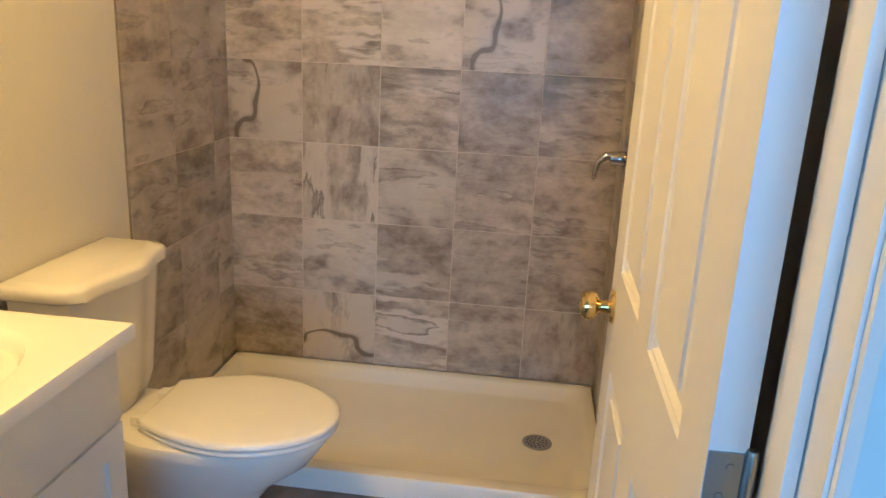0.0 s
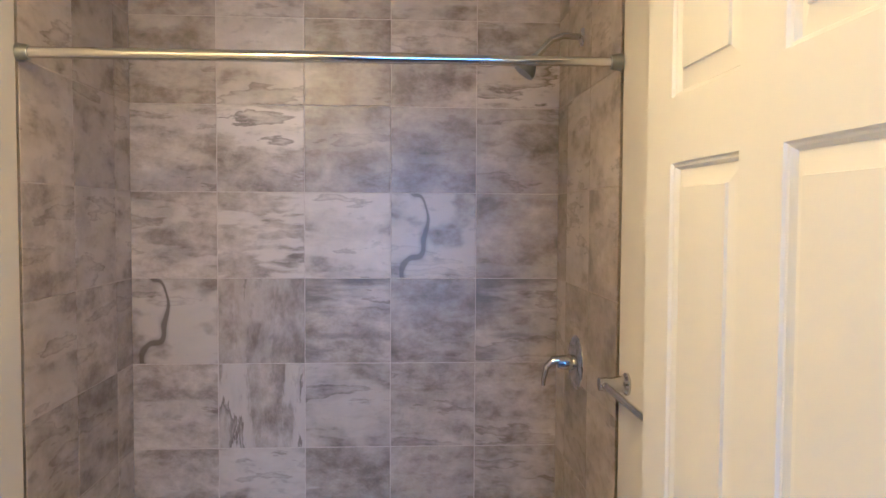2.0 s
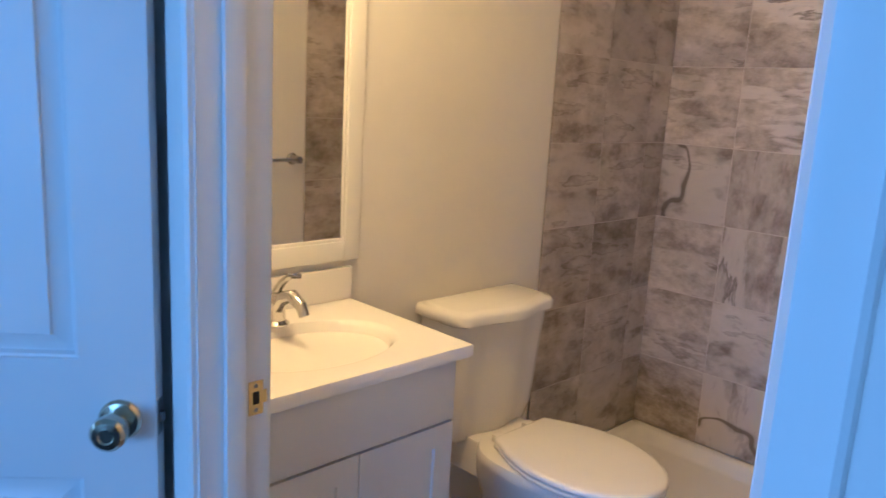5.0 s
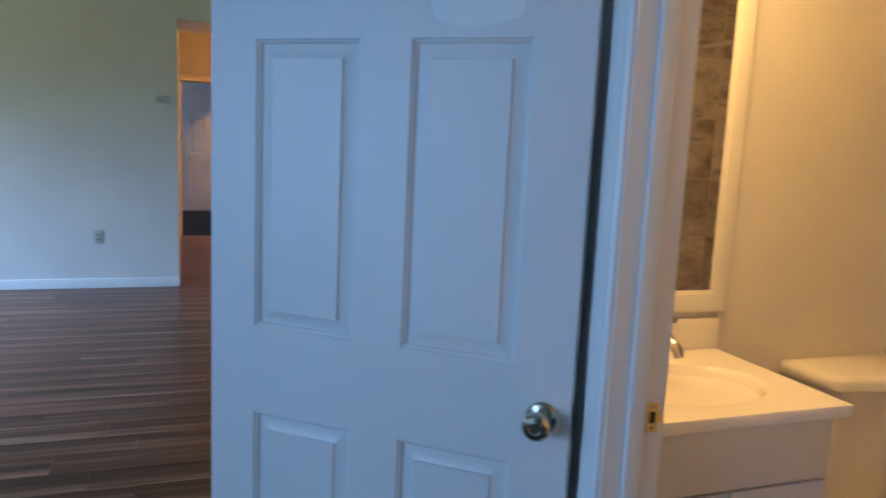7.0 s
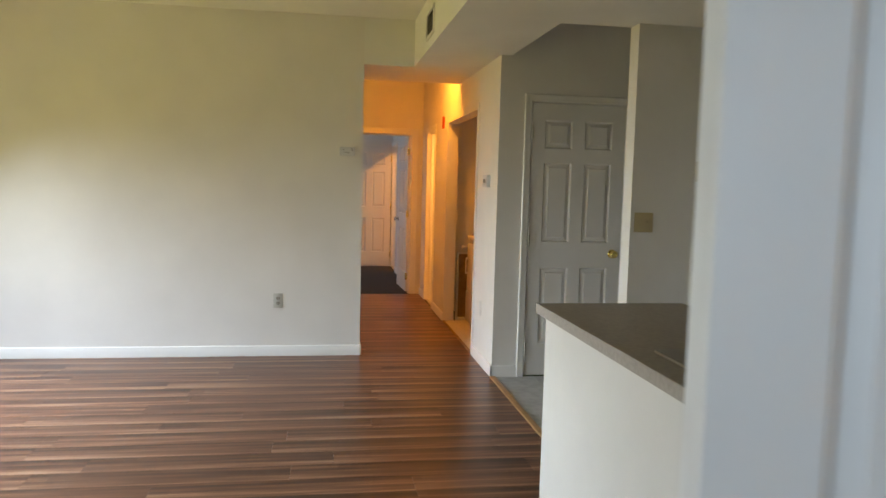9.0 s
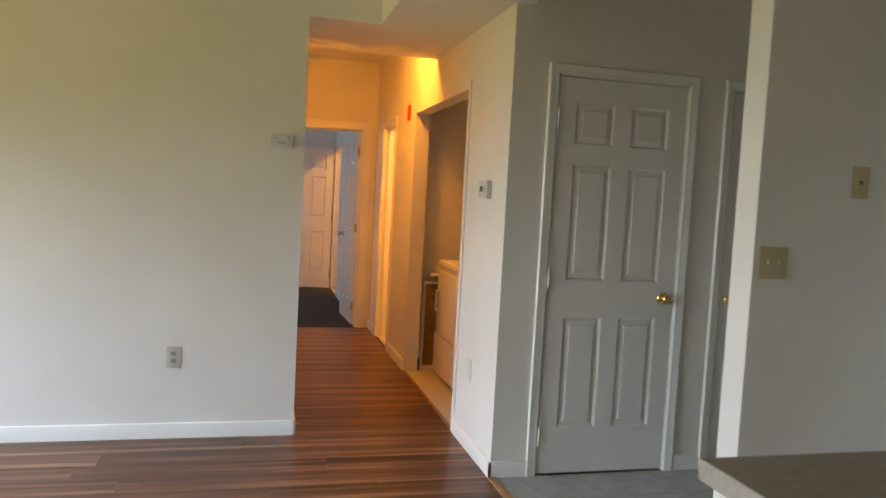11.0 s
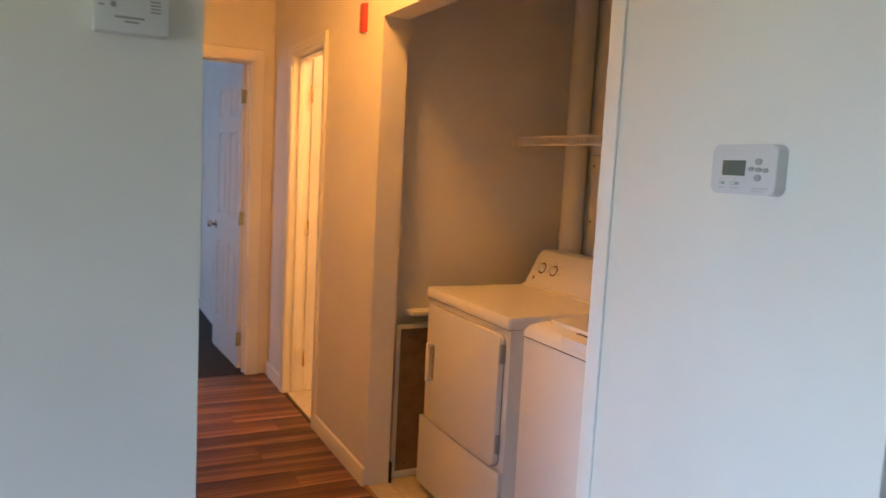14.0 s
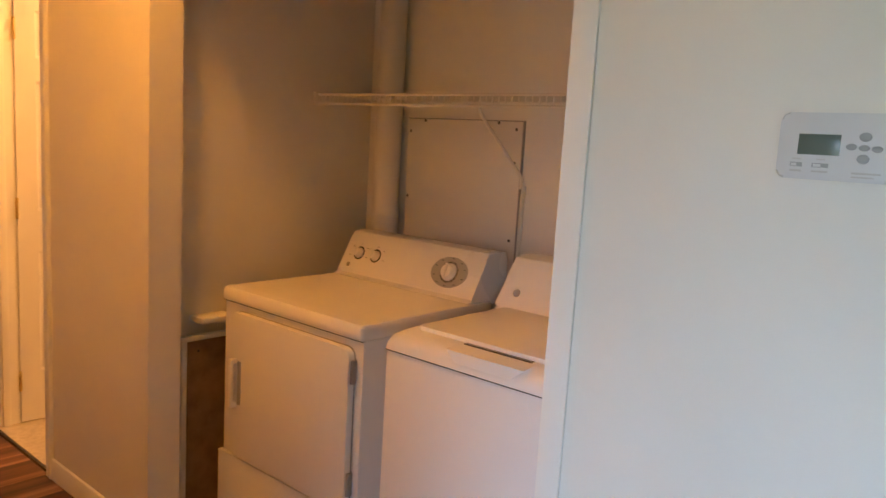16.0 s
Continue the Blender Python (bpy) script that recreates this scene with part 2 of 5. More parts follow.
M_WALL = paint("wall_paint", (0.78, 0.755, 0.71), 0.62, 0.10, 220.0)
M_CEIL = paint("ceiling_paint", (0.80, 0.79, 0.75), 0.85, 0.25, 160.0)
M_TRIM = paint("trim_gloss_white", (0.82, 0.81, 0.78), 0.34, 0.04, 90.0, 0.02)
M_DOOR = paint("door_semigloss_white", (0.76, 0.745, 0.725), 0.40, 0.06, 120.0, 0.025)
M_PATCH = paint("touch_up_white", (0.86, 0.85, 0.83), 0.55, 0.05, 120.0, 0.01)
M_TILE = stone_tile("clouded_stone_tile")
M_TILE_PALE = stone_tile("pale_stone_tile", 0.3, 0.0, 0.0, 0.5)
M_TILE_STREAK = stone_tile("streaked_stone_tile", 1.0)
M_TILE_CRACK = stone_tile("cracked_stone_tile", 0.0, 0.85, 0.0, 0.9)
M_TILE_DARK = stone_tile("banded_stone_tile", 0.2, 0.0, 0.8)
M_GROUT = mottled("tile_grout", [(0.3, (0.52, 0.46, 0.40)), (0.7, (0.64, 0.58, 0.51))], 60, 0.9)
M_PLANK = plank_wood("laminate_plank")
M_SUB = material("floor_underlay", (0.03, 0.018, 0.012), 0.9)
M_KTILE = mottled("grey_floor_tile", [(0.3, (0.30, 0.30, 0.29)), (0.7, (0.42, 0.42, 0.405))], 14, 0.4, 0.05)
M_BTILE = mottled("brown_floor_tile", [(0.3, (0.15, 0.11, 0.085)), (0.55, (0.25, 0.19, 0.15)), (0.75, (0.36, 0.29, 0.24))], 9, 0.4, 0.06)
M_VINYL = mottled("beige_vinyl", [(0.3, (0.42, 0.37, 0.29)), (0.7, (0.55, 0.50, 0.41))], 40, 0.45, 0.05)
M_CARPET = mottled("dark_carpet", [(0.3, (0.020, 0.020, 0.024)), (0.7, (0.06, 0.06, 0.068))], 160, 0.97, 0.8, 0.006)
M_PORC = paint("white_porcelain", (0.83, 0.81, 0.76), 0.10, 0.0, 20.0, 0.01)
M_ACRYL = paint("white_acrylic", (0.80, 0.78, 0.72), 0.20, 0.01, 40.0, 0.015)
M_SEAT = paint("white_plastic_seat", (0.83, 0.81, 0.77), 0.22, 0.01, 60.0, 0.01)
M_MARBLE = paint("cultured_marble_white", (0.85, 0.83, 0.80), 0.16, 0.0, 20.0, 0.02)
M_CAB = paint("cabinet_white", (0.74, 0.73, 0.71), 0.40, 0.03, 120.0, 0.02)
M_CHROME = material("chrome", (0.58, 0.58, 0.59), 0.09, 1.0)
M_STEEL = material("brushed_steel", (0.60, 0.60, 0.60), 0.28, 1.0)
M_SINK = material("dull_sink_steel", (0.33, 0.32, 0.31), 0.36, 1.0)
M_BRASS = material("polished_brass", (0.78, 0.60, 0.22), 0.16, 1.0)
M_NICKEL = material("aged_nickel", (0.34, 0.36, 0.36), 0.34, 1.0)
M_SATIN = material("antique_nickel", (0.50, 0.47, 0.36), 0.16, 1.0)
# near-black: shade of gaps and holes as colour, also the rubber base
M_DARK = material("gap_shade_black_rubber", (0.012, 0.012, 0.012), 0.8)
M_MIRROR = material("mirror_glass", (0.93, 0.94, 0.94), 0.015, 1.0)
M_APPL = paint("appliance_enamel", (0.80, 0.79, 0.80), 0.18, 0.03, 300.0, 0.012)
M_APPL2 = paint("appliance_plastic", (0.80, 0.79, 0.785), 0.30, 0.03, 300.0, 0.012)
M_GREY = material("grey_print", (0.30, 0.29, 0.29), 0.5)
M_LGREY = material("pale_grey_print", (0.50, 0.48, 0.47), 0.5)
M_INK = material("dark_ink", (0.035, 0.035, 0.04), 0.5)
M_OUTLET = paint("outlet_plastic", (0.52, 0.51, 0.46), 0.35, 0.0, 40.0, 0.01)
M_SOCKET = material("socket_face", (0.34, 0.32, 0.27), 0.4)
M_PLATE = material("white_plastic_plate", (0.66, 0.655, 0.61), 0.35)
M_IVORY = material("ivory_plastic_plate", (0.52, 0.42, 0.24), 0.4)
M_THERM = paint("thermostat_plastic", (0.62, 0.62, 0.635), 0.4, 0.02, 200.0, 0.01)
M_LCD = material("lcd_glass", (0.11, 0.14, 0.125), 0.18)
M_BUTTON = material("grey_button", (0.33, 0.34, 0.35), 0.5)
M_RED = material("red_label", (0.42, 0.045, 0.02), 0.5)
M_COUNTER = mottled("laminate_counter", [(0.35, (0.24, 0.205, 0.175)), (0.65, (0.30, 0.26, 0.225))], 60, 0.38, 0.03)
M_EDGE = mottled("counter_edge", [(0.35, (0.36, 0.32, 0.27)), (0.65, (0.43, 0.385, 0.335))], 60, 0.45, 0.03)
M_OAK = mottled("oak_strip", [(0.3, (0.33, 0.17, 0.065)), (0.7, (0.47, 0.26, 0.11))], 26, 0.42, 0.05)
M_BOARD = mottled("raw_board", [(0.3, (0.20, 0.115, 0.05)), (0.7, (0.31, 0.19, 0.09))], 18, 0.7, 0.1)
M_PIPE = paint("painted_duct", (0.70, 0.68, 0.64), 0.5, 0.05, 80.0, 0.03)
M_WIRE = material("coated_wire", (0.74, 0.70, 0.63), 0.4)
M_SHADE = paint("opal_glass", (0.78, 0.79, 0.76), 0.15, 0.0, 20.0, 0.01)
M_GRASS = mottled("grass", [(0.3, (0.045, 0.085, 0.02)), (0.7, (0.10, 0.16, 0.045))], 3.0, 0.95, 0.5)
M_OUT = paint("outer_siding", (0.55, 0.54, 0.50), 0.7)
M_ROOF = mottled("unseen_roof_slab", [(0.3, (0.05, 0.05, 0.05)), (0.7, (0.10, 0.095, 0.09))], 20, 0.9)
M_BULB_BATH = glow("lit_opal_bath", (1.0, 0.49, 0.085), BATH_G)
M_BULB_HALL = glow("lit_opal_hall", (1.0, 0.385, 0.037), HALL_G)
M_BULB_BATH2 = glow("lit_opal_bath_two", (1.0, 0.45, 0.10), BATH2_G)

# ---- building helpers ----


def box(bm, x0, x1, y0, y1, z0, z1, bevel=0.0):
    g = bmesh.ops.create_cube(bm, size=1)
    vs = g["verts"]
    bmesh.ops.transform(bm, matrix=Matrix.LocRotScale(((x0 + x1) / 2, (y0 + y1) / 2, (z0 + z1) / 2), None, (abs(x1 - x0), abs(y1 - y0), abs(z1 - z0))), verts=vs)
    if bevel:
        es = list({e for v in vs for e in v.link_edges})
        bmesh.ops.bevel(bm, geom=es, offset=bevel, segments=2, affect="EDGES", profile=0.6)
    return bm


def boxes(*args, bevel=0.0):
    bm = bmesh.new()
    for a in args:
        box(bm, *a, bevel=bevel)
    return bm


def lathe(profile, m=None, seg=24, bm=None):
    """Turn (radius, height) pairs about z."""
    bm = bm or bmesh.new()
    m = m or Matrix()
    rings = []
    for r, z in profile:
        if r < 1e-6:
            rings.append([bm.verts.new(m @ Vector((0, 0, z)))])
        else:
            rings.append([bm.verts.new(m @ Vector((r * math.cos(2 * math.pi * i / seg), r * math.sin(2 * math.pi * i / seg), z))) for i in range(seg)])
    for a, b in zip(rings, rings[1:]):
        for i in range(seg):
            j = (i + 1) % seg
            if len(a) == 1 and len(b) > 1:
                bm.faces.new((a[0], b[j], b[i]))
            elif len(b) == 1 and len(a) > 1:
                bm.faces.new((a[i], a[j], b[0]))
            elif len(a) > 1:
                bm.faces.new((a[i], a[j], b[j], b[i]))
    return bm


def tube(points, r, seg=10, bm=None):
    """A round bar along points; r may be a list, one radius a point."""
    bm = bm or bmesh.new()
    pts = [Vector(p) for p in points]
    rs = r if isinstance(r, (list, tuple)) else [r] * len(pts)
    rings, up = [], None
    for i, p in enumerate(pts):
        d = (pts[min(i + 1, len(pts) - 1)] - pts[max(i - 1, 0)]).normalized()
        if up is None:
            up = d.orthogonal().normalized()
        up = (up - d * up.dot(d)).normalized()
        s = d.cross(up)
        rings.append([bm.verts.new(p + rs[i] * (math.cos(2 * math.pi * k / seg) * up + math.sin(2 * math.pi * k / seg) * s)) for k in range(seg)])
    for a, b in zip(rings, rings[1:]):
        for k in range(seg):
            bm.faces.new((a[k], a[(k + 1) % seg], b[(k + 1) % seg], b[k]))
    bm.faces.new(rings[0][::-1])
    bm.faces.new(rings[-1])
    return bm


def prism(outline, z0, z1, m=None, bm=None, bevel=0.0):
    """An outline in xy pushed from z0 to z1."""
    bm = bm or bmesh.new()
    m = m or Matrix()
    a = [bm.verts.new(m @ Vector((x, y, z0))) for x, y in outline]
    b = [bm.verts.new(m @ Vector((x, y, z1))) for x, y in outline]
    fs = [bm.faces.new(a[::-1]), bm.faces.new(b)]
    for i in range(len(a)):
        j = (i + 1) % len(a)
        fs.append(bm.faces.new((a[i], a[j], b[j], b[i])))
    if bevel:
        es = [e for f in fs[:2] for e in f.edges]
        bmesh.ops.bevel(bm, geom=es, offset=bevel, segments=3, affect="EDGES", profile=0.6)
    return bm


def loft(rings, bm=None, cap=(True, True)):
    bm = bm or bmesh.new()
    vs = [[bm.verts.new(p) for p in r] for r in rings]
    for a, b in zip(vs, vs[1:]):
        for i in range(len(a)):
            j = (i + 1) % len(a)
            bm.faces.new((a[i], a[j], b[j], b[i]))
    if cap[0]:
        bm.faces.new(vs[0][::-1])
    if cap[1]:
        bm.faces.new(vs[-1])
    return bm


def mesh_of(name, bm, mat, smooth=None):
    bmesh.ops.recalc_face_normals(bm, faces=bm.faces)
    me = bpy.data.meshes.new(name)
    bm.to_mesh(me)
    bm.free()
    me.materials.append(mat)
    if smooth:
        me.shade_smooth()
        me.set_sharp_from_angle(angle=radians(smooth))
    return me


def part(name, bm, mat, parent, label="", smooth=35):
    ob = new(name, mesh_of(name, bm, mat, smooth))
    ob.parent = parent
    if label:
        tagged(ob, label)
    return ob


def thing(name, label, category, m=None, group="", kind=""):
    ob = new(name)
    ob.empty_display_size = 0.1
    ob.matrix_basis = m or Matrix()
    return tagged(ob, label, category, group, kind)


def solid(name, bm, mat, label, category, group="", kind="", smooth=35):
    return tagged(new(name, mesh_of(name, bm, mat, smooth)), label, category, group, kind)


def structure(name, bm, mat, label, category):
    return solid(name, bm, mat, label, category, kind="structure")


def wall_x(name, x0, x1, y0, y1, z0, z1, holes, label, mat=None):
    """A wall across x (thickness x0..x1) running along y, with holes (a, b, low, high)."""
    bm, at = bmesh.new(), y0
    for a, b, lo, hi in sorted(holes):
        if a > at:
            box(bm, x0, x1, at, a, z0, z1)
        if lo > z0:
            box(bm, x0, x1, a, b, z0, lo)
        if hi < z1:
            box(bm, x0, x1, a, b, hi, z1)
        at = b
    if at < y1:
        box(bm, x0, x1, at, y1, z0, z1)
    return structure(name, bm, mat or M_WALL, label, "wall")


def wall_y(name, y0, y1, x0, x1, z0, z1, holes, label, mat=None):
    bm, at = bmesh.new(), x0
    for a, b, lo, hi in sorted(holes):
        if a > at:
            box(bm, at, a, y0, y1, z0, z1)
        if lo > z0:
            box(bm, a, b, y0, y1, z0, lo)
        if hi < z1:
            box(bm, a, b, y0, y1, hi, z1)
        at = b
    if at < x1:
        box(bm, at, x1, y0, y1, z0, z1)
    return structure(name, bm, mat or M_WALL, label, "wall")


# ---- walls, floors, ceilings ----
J = 0.018
DH = 2.045
wall_bath_left = wall_x("wall_1", -0.12, 0, -6.62, 0.13, 0, 2.74, [(-3.797 - J, -2.949 + J, 0, DH + J)], "warm white painted wall with a doorway to the living room")
wall_y("wall_2", -2.32, -2.2, 0, 4.2, 0, 2.74, [(0.592 - J, 1.425 + J, 0, DH + J)], "white painted wall with the bathroom doorway")
wall_bath_right = wall_x("wall_4", 1.524, 1.64, -2.2, 0.13, 0, 2.74, [], "cream painted bathroom wall behind the open door")
wall_bath_back = wall_y("wall_5", 0.012, 0.13, 0, 1.524, 0, 2.74, [], "bathroom wall behind the shower tiles", M_GROUT)
wall_x("wall_6", -5.49, -5.375, -6.5, -3.18, 0, 2.74, [], "off-white living room wall with an outlet and alarm")
wall_y("wall_7", -3.18, -3.075, -8.8, -5.375, 0, 2.74, [], "off-white hallway wall")
wall_y("wall_8", -2.13, -2.015, -8.8, -4.73, 0, 2.74, [(-6.892, -5.378, 0, 2.053), (-8.33 - J, -7.71 + J, 0, DH + J)], "white wall with the laundry opening and a hall doorway")
wall_x("wall_9", -4.73, -4.61, -2.13, 0.6, 0, 2.74, [(-1.885 - J, -1.16 + J, 0, DH + J), (-0.884 - J, -0.16 + J, 0, DH + J)], "off-white wall with two closet doors")
wall_x("wall_10", -3.50, -3.38, -1.62, 0.6, 0, 2.74, [], "kitchen wall stub with light switch")
wall_y("wall_11", 0.6, 0.72, -4.73, -0.12, 0, 2.74, [], "kitchen back wall")
wall_x("wall_12", -8.92, -8.8, -6.12, 0.0, 0, 2.74, [(-3.05 - J, -2.275 + J, 0, DH + J)], "orange-lit hallway end wall with a doorway")
wall_y("wall_13", -6.62, -6.5, -5.49, -0.12, 0, 2.74, [(-5.1, -1.8, 0.10, 2.12)], "living room window wall")
wall_y("wall_14", -6.12, -6.0, 0, 4.2, 0, 2.74, [(0.6, 2.8, 0.62, 2.1)], "bedroom window wall")
wall_x("wall_15", 4.2, 4.32, -6.12, -2.2, 0, 2.74, [], "bedroom side wall")
wall_x("wall_16", -12.12, -12.0, -6.12, 0, 0, 2.74, [], "far bedroom end wall")
wall_y("wall_17", -2.22, -2.10, -12.0, -8.92, 0, 2.74, [(-11.95 - J, -11.21 + J, 0, DH + J)], "white far bedroom wall")
wall_y("wall_18", -6.12, -6.0, -12.0, -8.92, 0, 2.74, [(-11.4, -9.8, 0.62, 2.1)], "far bedroom window wall")
wall_x("wall_19", -7.10, -6.98, -2.015, -0.6, 0, 2.74, [], "tan-lit laundry closet side wall")
wall_y("wall_20", -1.1, -0.98, -6.98, -5.05, 0, 2.74, [], "laundry closet back wall")
wall_x("wall_21", -5.17, -5.05, -2.015, -1.1, 0, 2.74, [], "laundry closet side wall")
wall_y("wall_22", -0.60, -0.48, -12.0, -6.98, 0, 2.74, [], "second bathroom back wall")

structure("ceiling_1", boxes((-5.375, -0.12, -6.5, -2.67, 2.74, 2.86)), M_CEIL, "white living room ceiling", "ceiling")
soffit_bm = boxes((-6.27, -0.12, -2.67, -2.13, 2.37, 2.86), (-6.27, -5.375, -3.075, -2.67, 2.37, 2.86), (-4.61, -0.12, -2.13, -2.05, 2.37, 2.86), (-3.50, -0.12, -2.05, 0.6, 2.37, 2.86))
structure("ceiling_2", soffit_bm, M_CEIL, "lowered white soffit over the kitchen and hall", "ceiling")
structure("ceiling_3", boxes((-4.61, -3.50, -2.05, 0.6, 2.74, 2.86)), M_CEIL, "white ceiling above the closet doors", "ceiling")
structure("ceiling_4", boxes((-8.8, -6.27, -3.075, -2.13, 2.74, 2.86)), M_CEIL, "hallway ceiling lit orange", "ceiling")
structure("ceiling_5", boxes((0, 1.524, -2.2, 0.012, 2.40, 2.52)), M_CEIL, "bathroom ceiling", "ceiling")
structure("ceiling_6", boxes((0, 4.2, -6.0, -2.32, 2.74, 2.86)), M_CEIL, "bedroom ceiling", "ceiling")
structure("ceiling_7", boxes((-12.0, -8.92, -6.0, -2.22, 2.74, 2.86)), M_CEIL, "far bedroom ceiling", "ceiling")
structure("ceiling_8", boxes((-6.98, -5.17, -2.04, -1.1, 2.60, 2.86)), M_CEIL, "laundry closet ceiling", "ceiling")
structure("ceiling_9", boxes((-8.8, -7.10, -2.04, -0.6, 2.60, 2.86)), M_CEIL, "second bathroom ceiling", "ceiling")
structure("ceiling_10", boxes((-12.0, -8.92, -2.1, -0.6, 2.60, 2.86)), M_CEIL, "ceiling of the far bathroom", "ceiling")
# unseen slab added to keep sun and sky light out of the rooms
structure("roof", boxes((-13, 5, -7.2, 1.6, 2.88, 3.0)), M_ROOF, "unseen dark slab added over the flat to block sun and sky", "roof")

floor_living = structure("floor_1", boxes((-8.8, -0.0, -6.5, -2.04, -0.06, -0.011)), M_SUB, "living room and hallway laminate floor", "floor")
floor_kitchen = structure("floor_2", boxes((-4.61, -0.12, -2.04, 0.6, -0.06, -0.008)), M_GROUT, "grey tiled kitchen floor", "floor")
structure("floor_3", boxes((0, 1.524, -2.32, 0.012, -0.06, 0.0)), M_BTILE, "brown tiled bathroom floor", "floor")
structure("floor_4", boxes((0.0, 4.2, -6.0, -2.32, -0.06, 0.0)), M_CARPET, "dark carpeted bedroom floor", "floor")
structure("floor_5", boxes((-12.0, -8.8, -6.0, -2.22, -0.06, 0.002)), M_CARPET, "dark carpeted far bedroom floor", "floor")
structure("floor_6", boxes((-6.98, -5.17, -2.04, -1.1, -0.06, 0.002)), M_VINYL, "beige vinyl laundry floor", "floor")
structure("floor_7", boxes((-8.8, -7.10, -2.112, -0.6, -0.06, 0.004)), M_VINYL, "beige tiled second bathroom floor", "floor")
structure("floor_8", boxes((-12.0, -8.92, -2.22, -0.6, -0.06, 0.003)), M_VINYL, "beige vinyl far bathroom floor", "floor")
ground = structure("ground", boxes((-400, 400, -400, 400, -0.4, -0.25)), M_GRASS, "grass lawn around the building", "ground")

# ---- doors and trim ----


def doorway(name, m, w, t, h, label, sides=(1, 1), cw=0.057):
    """Jambs, stops and casings of an opening: x along it, y through the wall (0..t)."""
    f = thing(name, label, "door frame", m, kind="structure")
    part("jamb", boxes((-J, 0, 0, t, 0, h)), M_TRIM, f)
    part("jamb", boxes((w, w + J, 0, t, 0, h)), M_TRIM, f)
    part("head_jamb", boxes((-J, w + J, 0, t, h, h + J)), M_TRIM, f)
    s0, s1 = t * 0.34, t * 0.34 + 0.034
    part("stop", boxes((0.0005, 0.0125, s0, s1, 0, h - 0.0005), bevel=0.003), M_TRIM, f)
    part("stop", boxes((w - 0.0125, w - 0.0005, s0, s1, 0, h - 0.0005), bevel=0.003), M_TRIM, f)
    part("stop", boxes((0.013, w - 0.013, s0, s1, h - 0.0125, h - 0.0005), bevel=0.003), M_TRIM, f)
    prof = [(0.004, 0), (0.004, 0.008), (0.012, 0.013), (0.030, 0.012), (cw - 0.012, 0.017), (cw - 0.004, 0.017), (cw, 0.012), (cw, 0)]
    for on, y, sg in ((sides[0], 0, -1), (sides[1], t, 1)):
        if not on:
            continue
        for x, d in ((0, -1), (w, 1)):
            part("casing", loft([[(x + d * a, y + sg * b, 0) for a, b in prof], [(x + d * a, y + sg * b, h + a) for a, b in prof]]), M_TRIM, f)
        part("casing", loft([[(-a, y + sg * b, h + a) for a, b in prof], [(w + a, y + sg * b, h + a) for a, b in prof]]), M_TRIM, f)
    return f


def knob_mesh(m, bm=None):
    """Rosette, neck and round knob standing out along local z."""
    prof = [(0.0, 0.0), (0.033, 0.0), (0.033, 0.003), (0.029, 0.008), (0.014, 0.011), (0.012, 0.026), (0.016, 0.030), (0.0255, 0.036), (0.0275, 0.046), (0.0265, 0.056), (0.021, 0.062), (0.012, 0.0635), (0.010, 0.0615), (0, 0.0615)]
    return lathe(prof, m, 28, bm)


def hinge_mesh(x, y, z, bm=None, leaf=0.03, out=-1):
    bm = bm or bmesh.new()
    lathe([(0, -0.047), (0.005, -0.047), (0.0065, -0.044), (0.0065, 0.044), (0.005, 0.049), (0, 0.049)], Matrix.Translation((x, y, z)), 12, bm)
    return bm


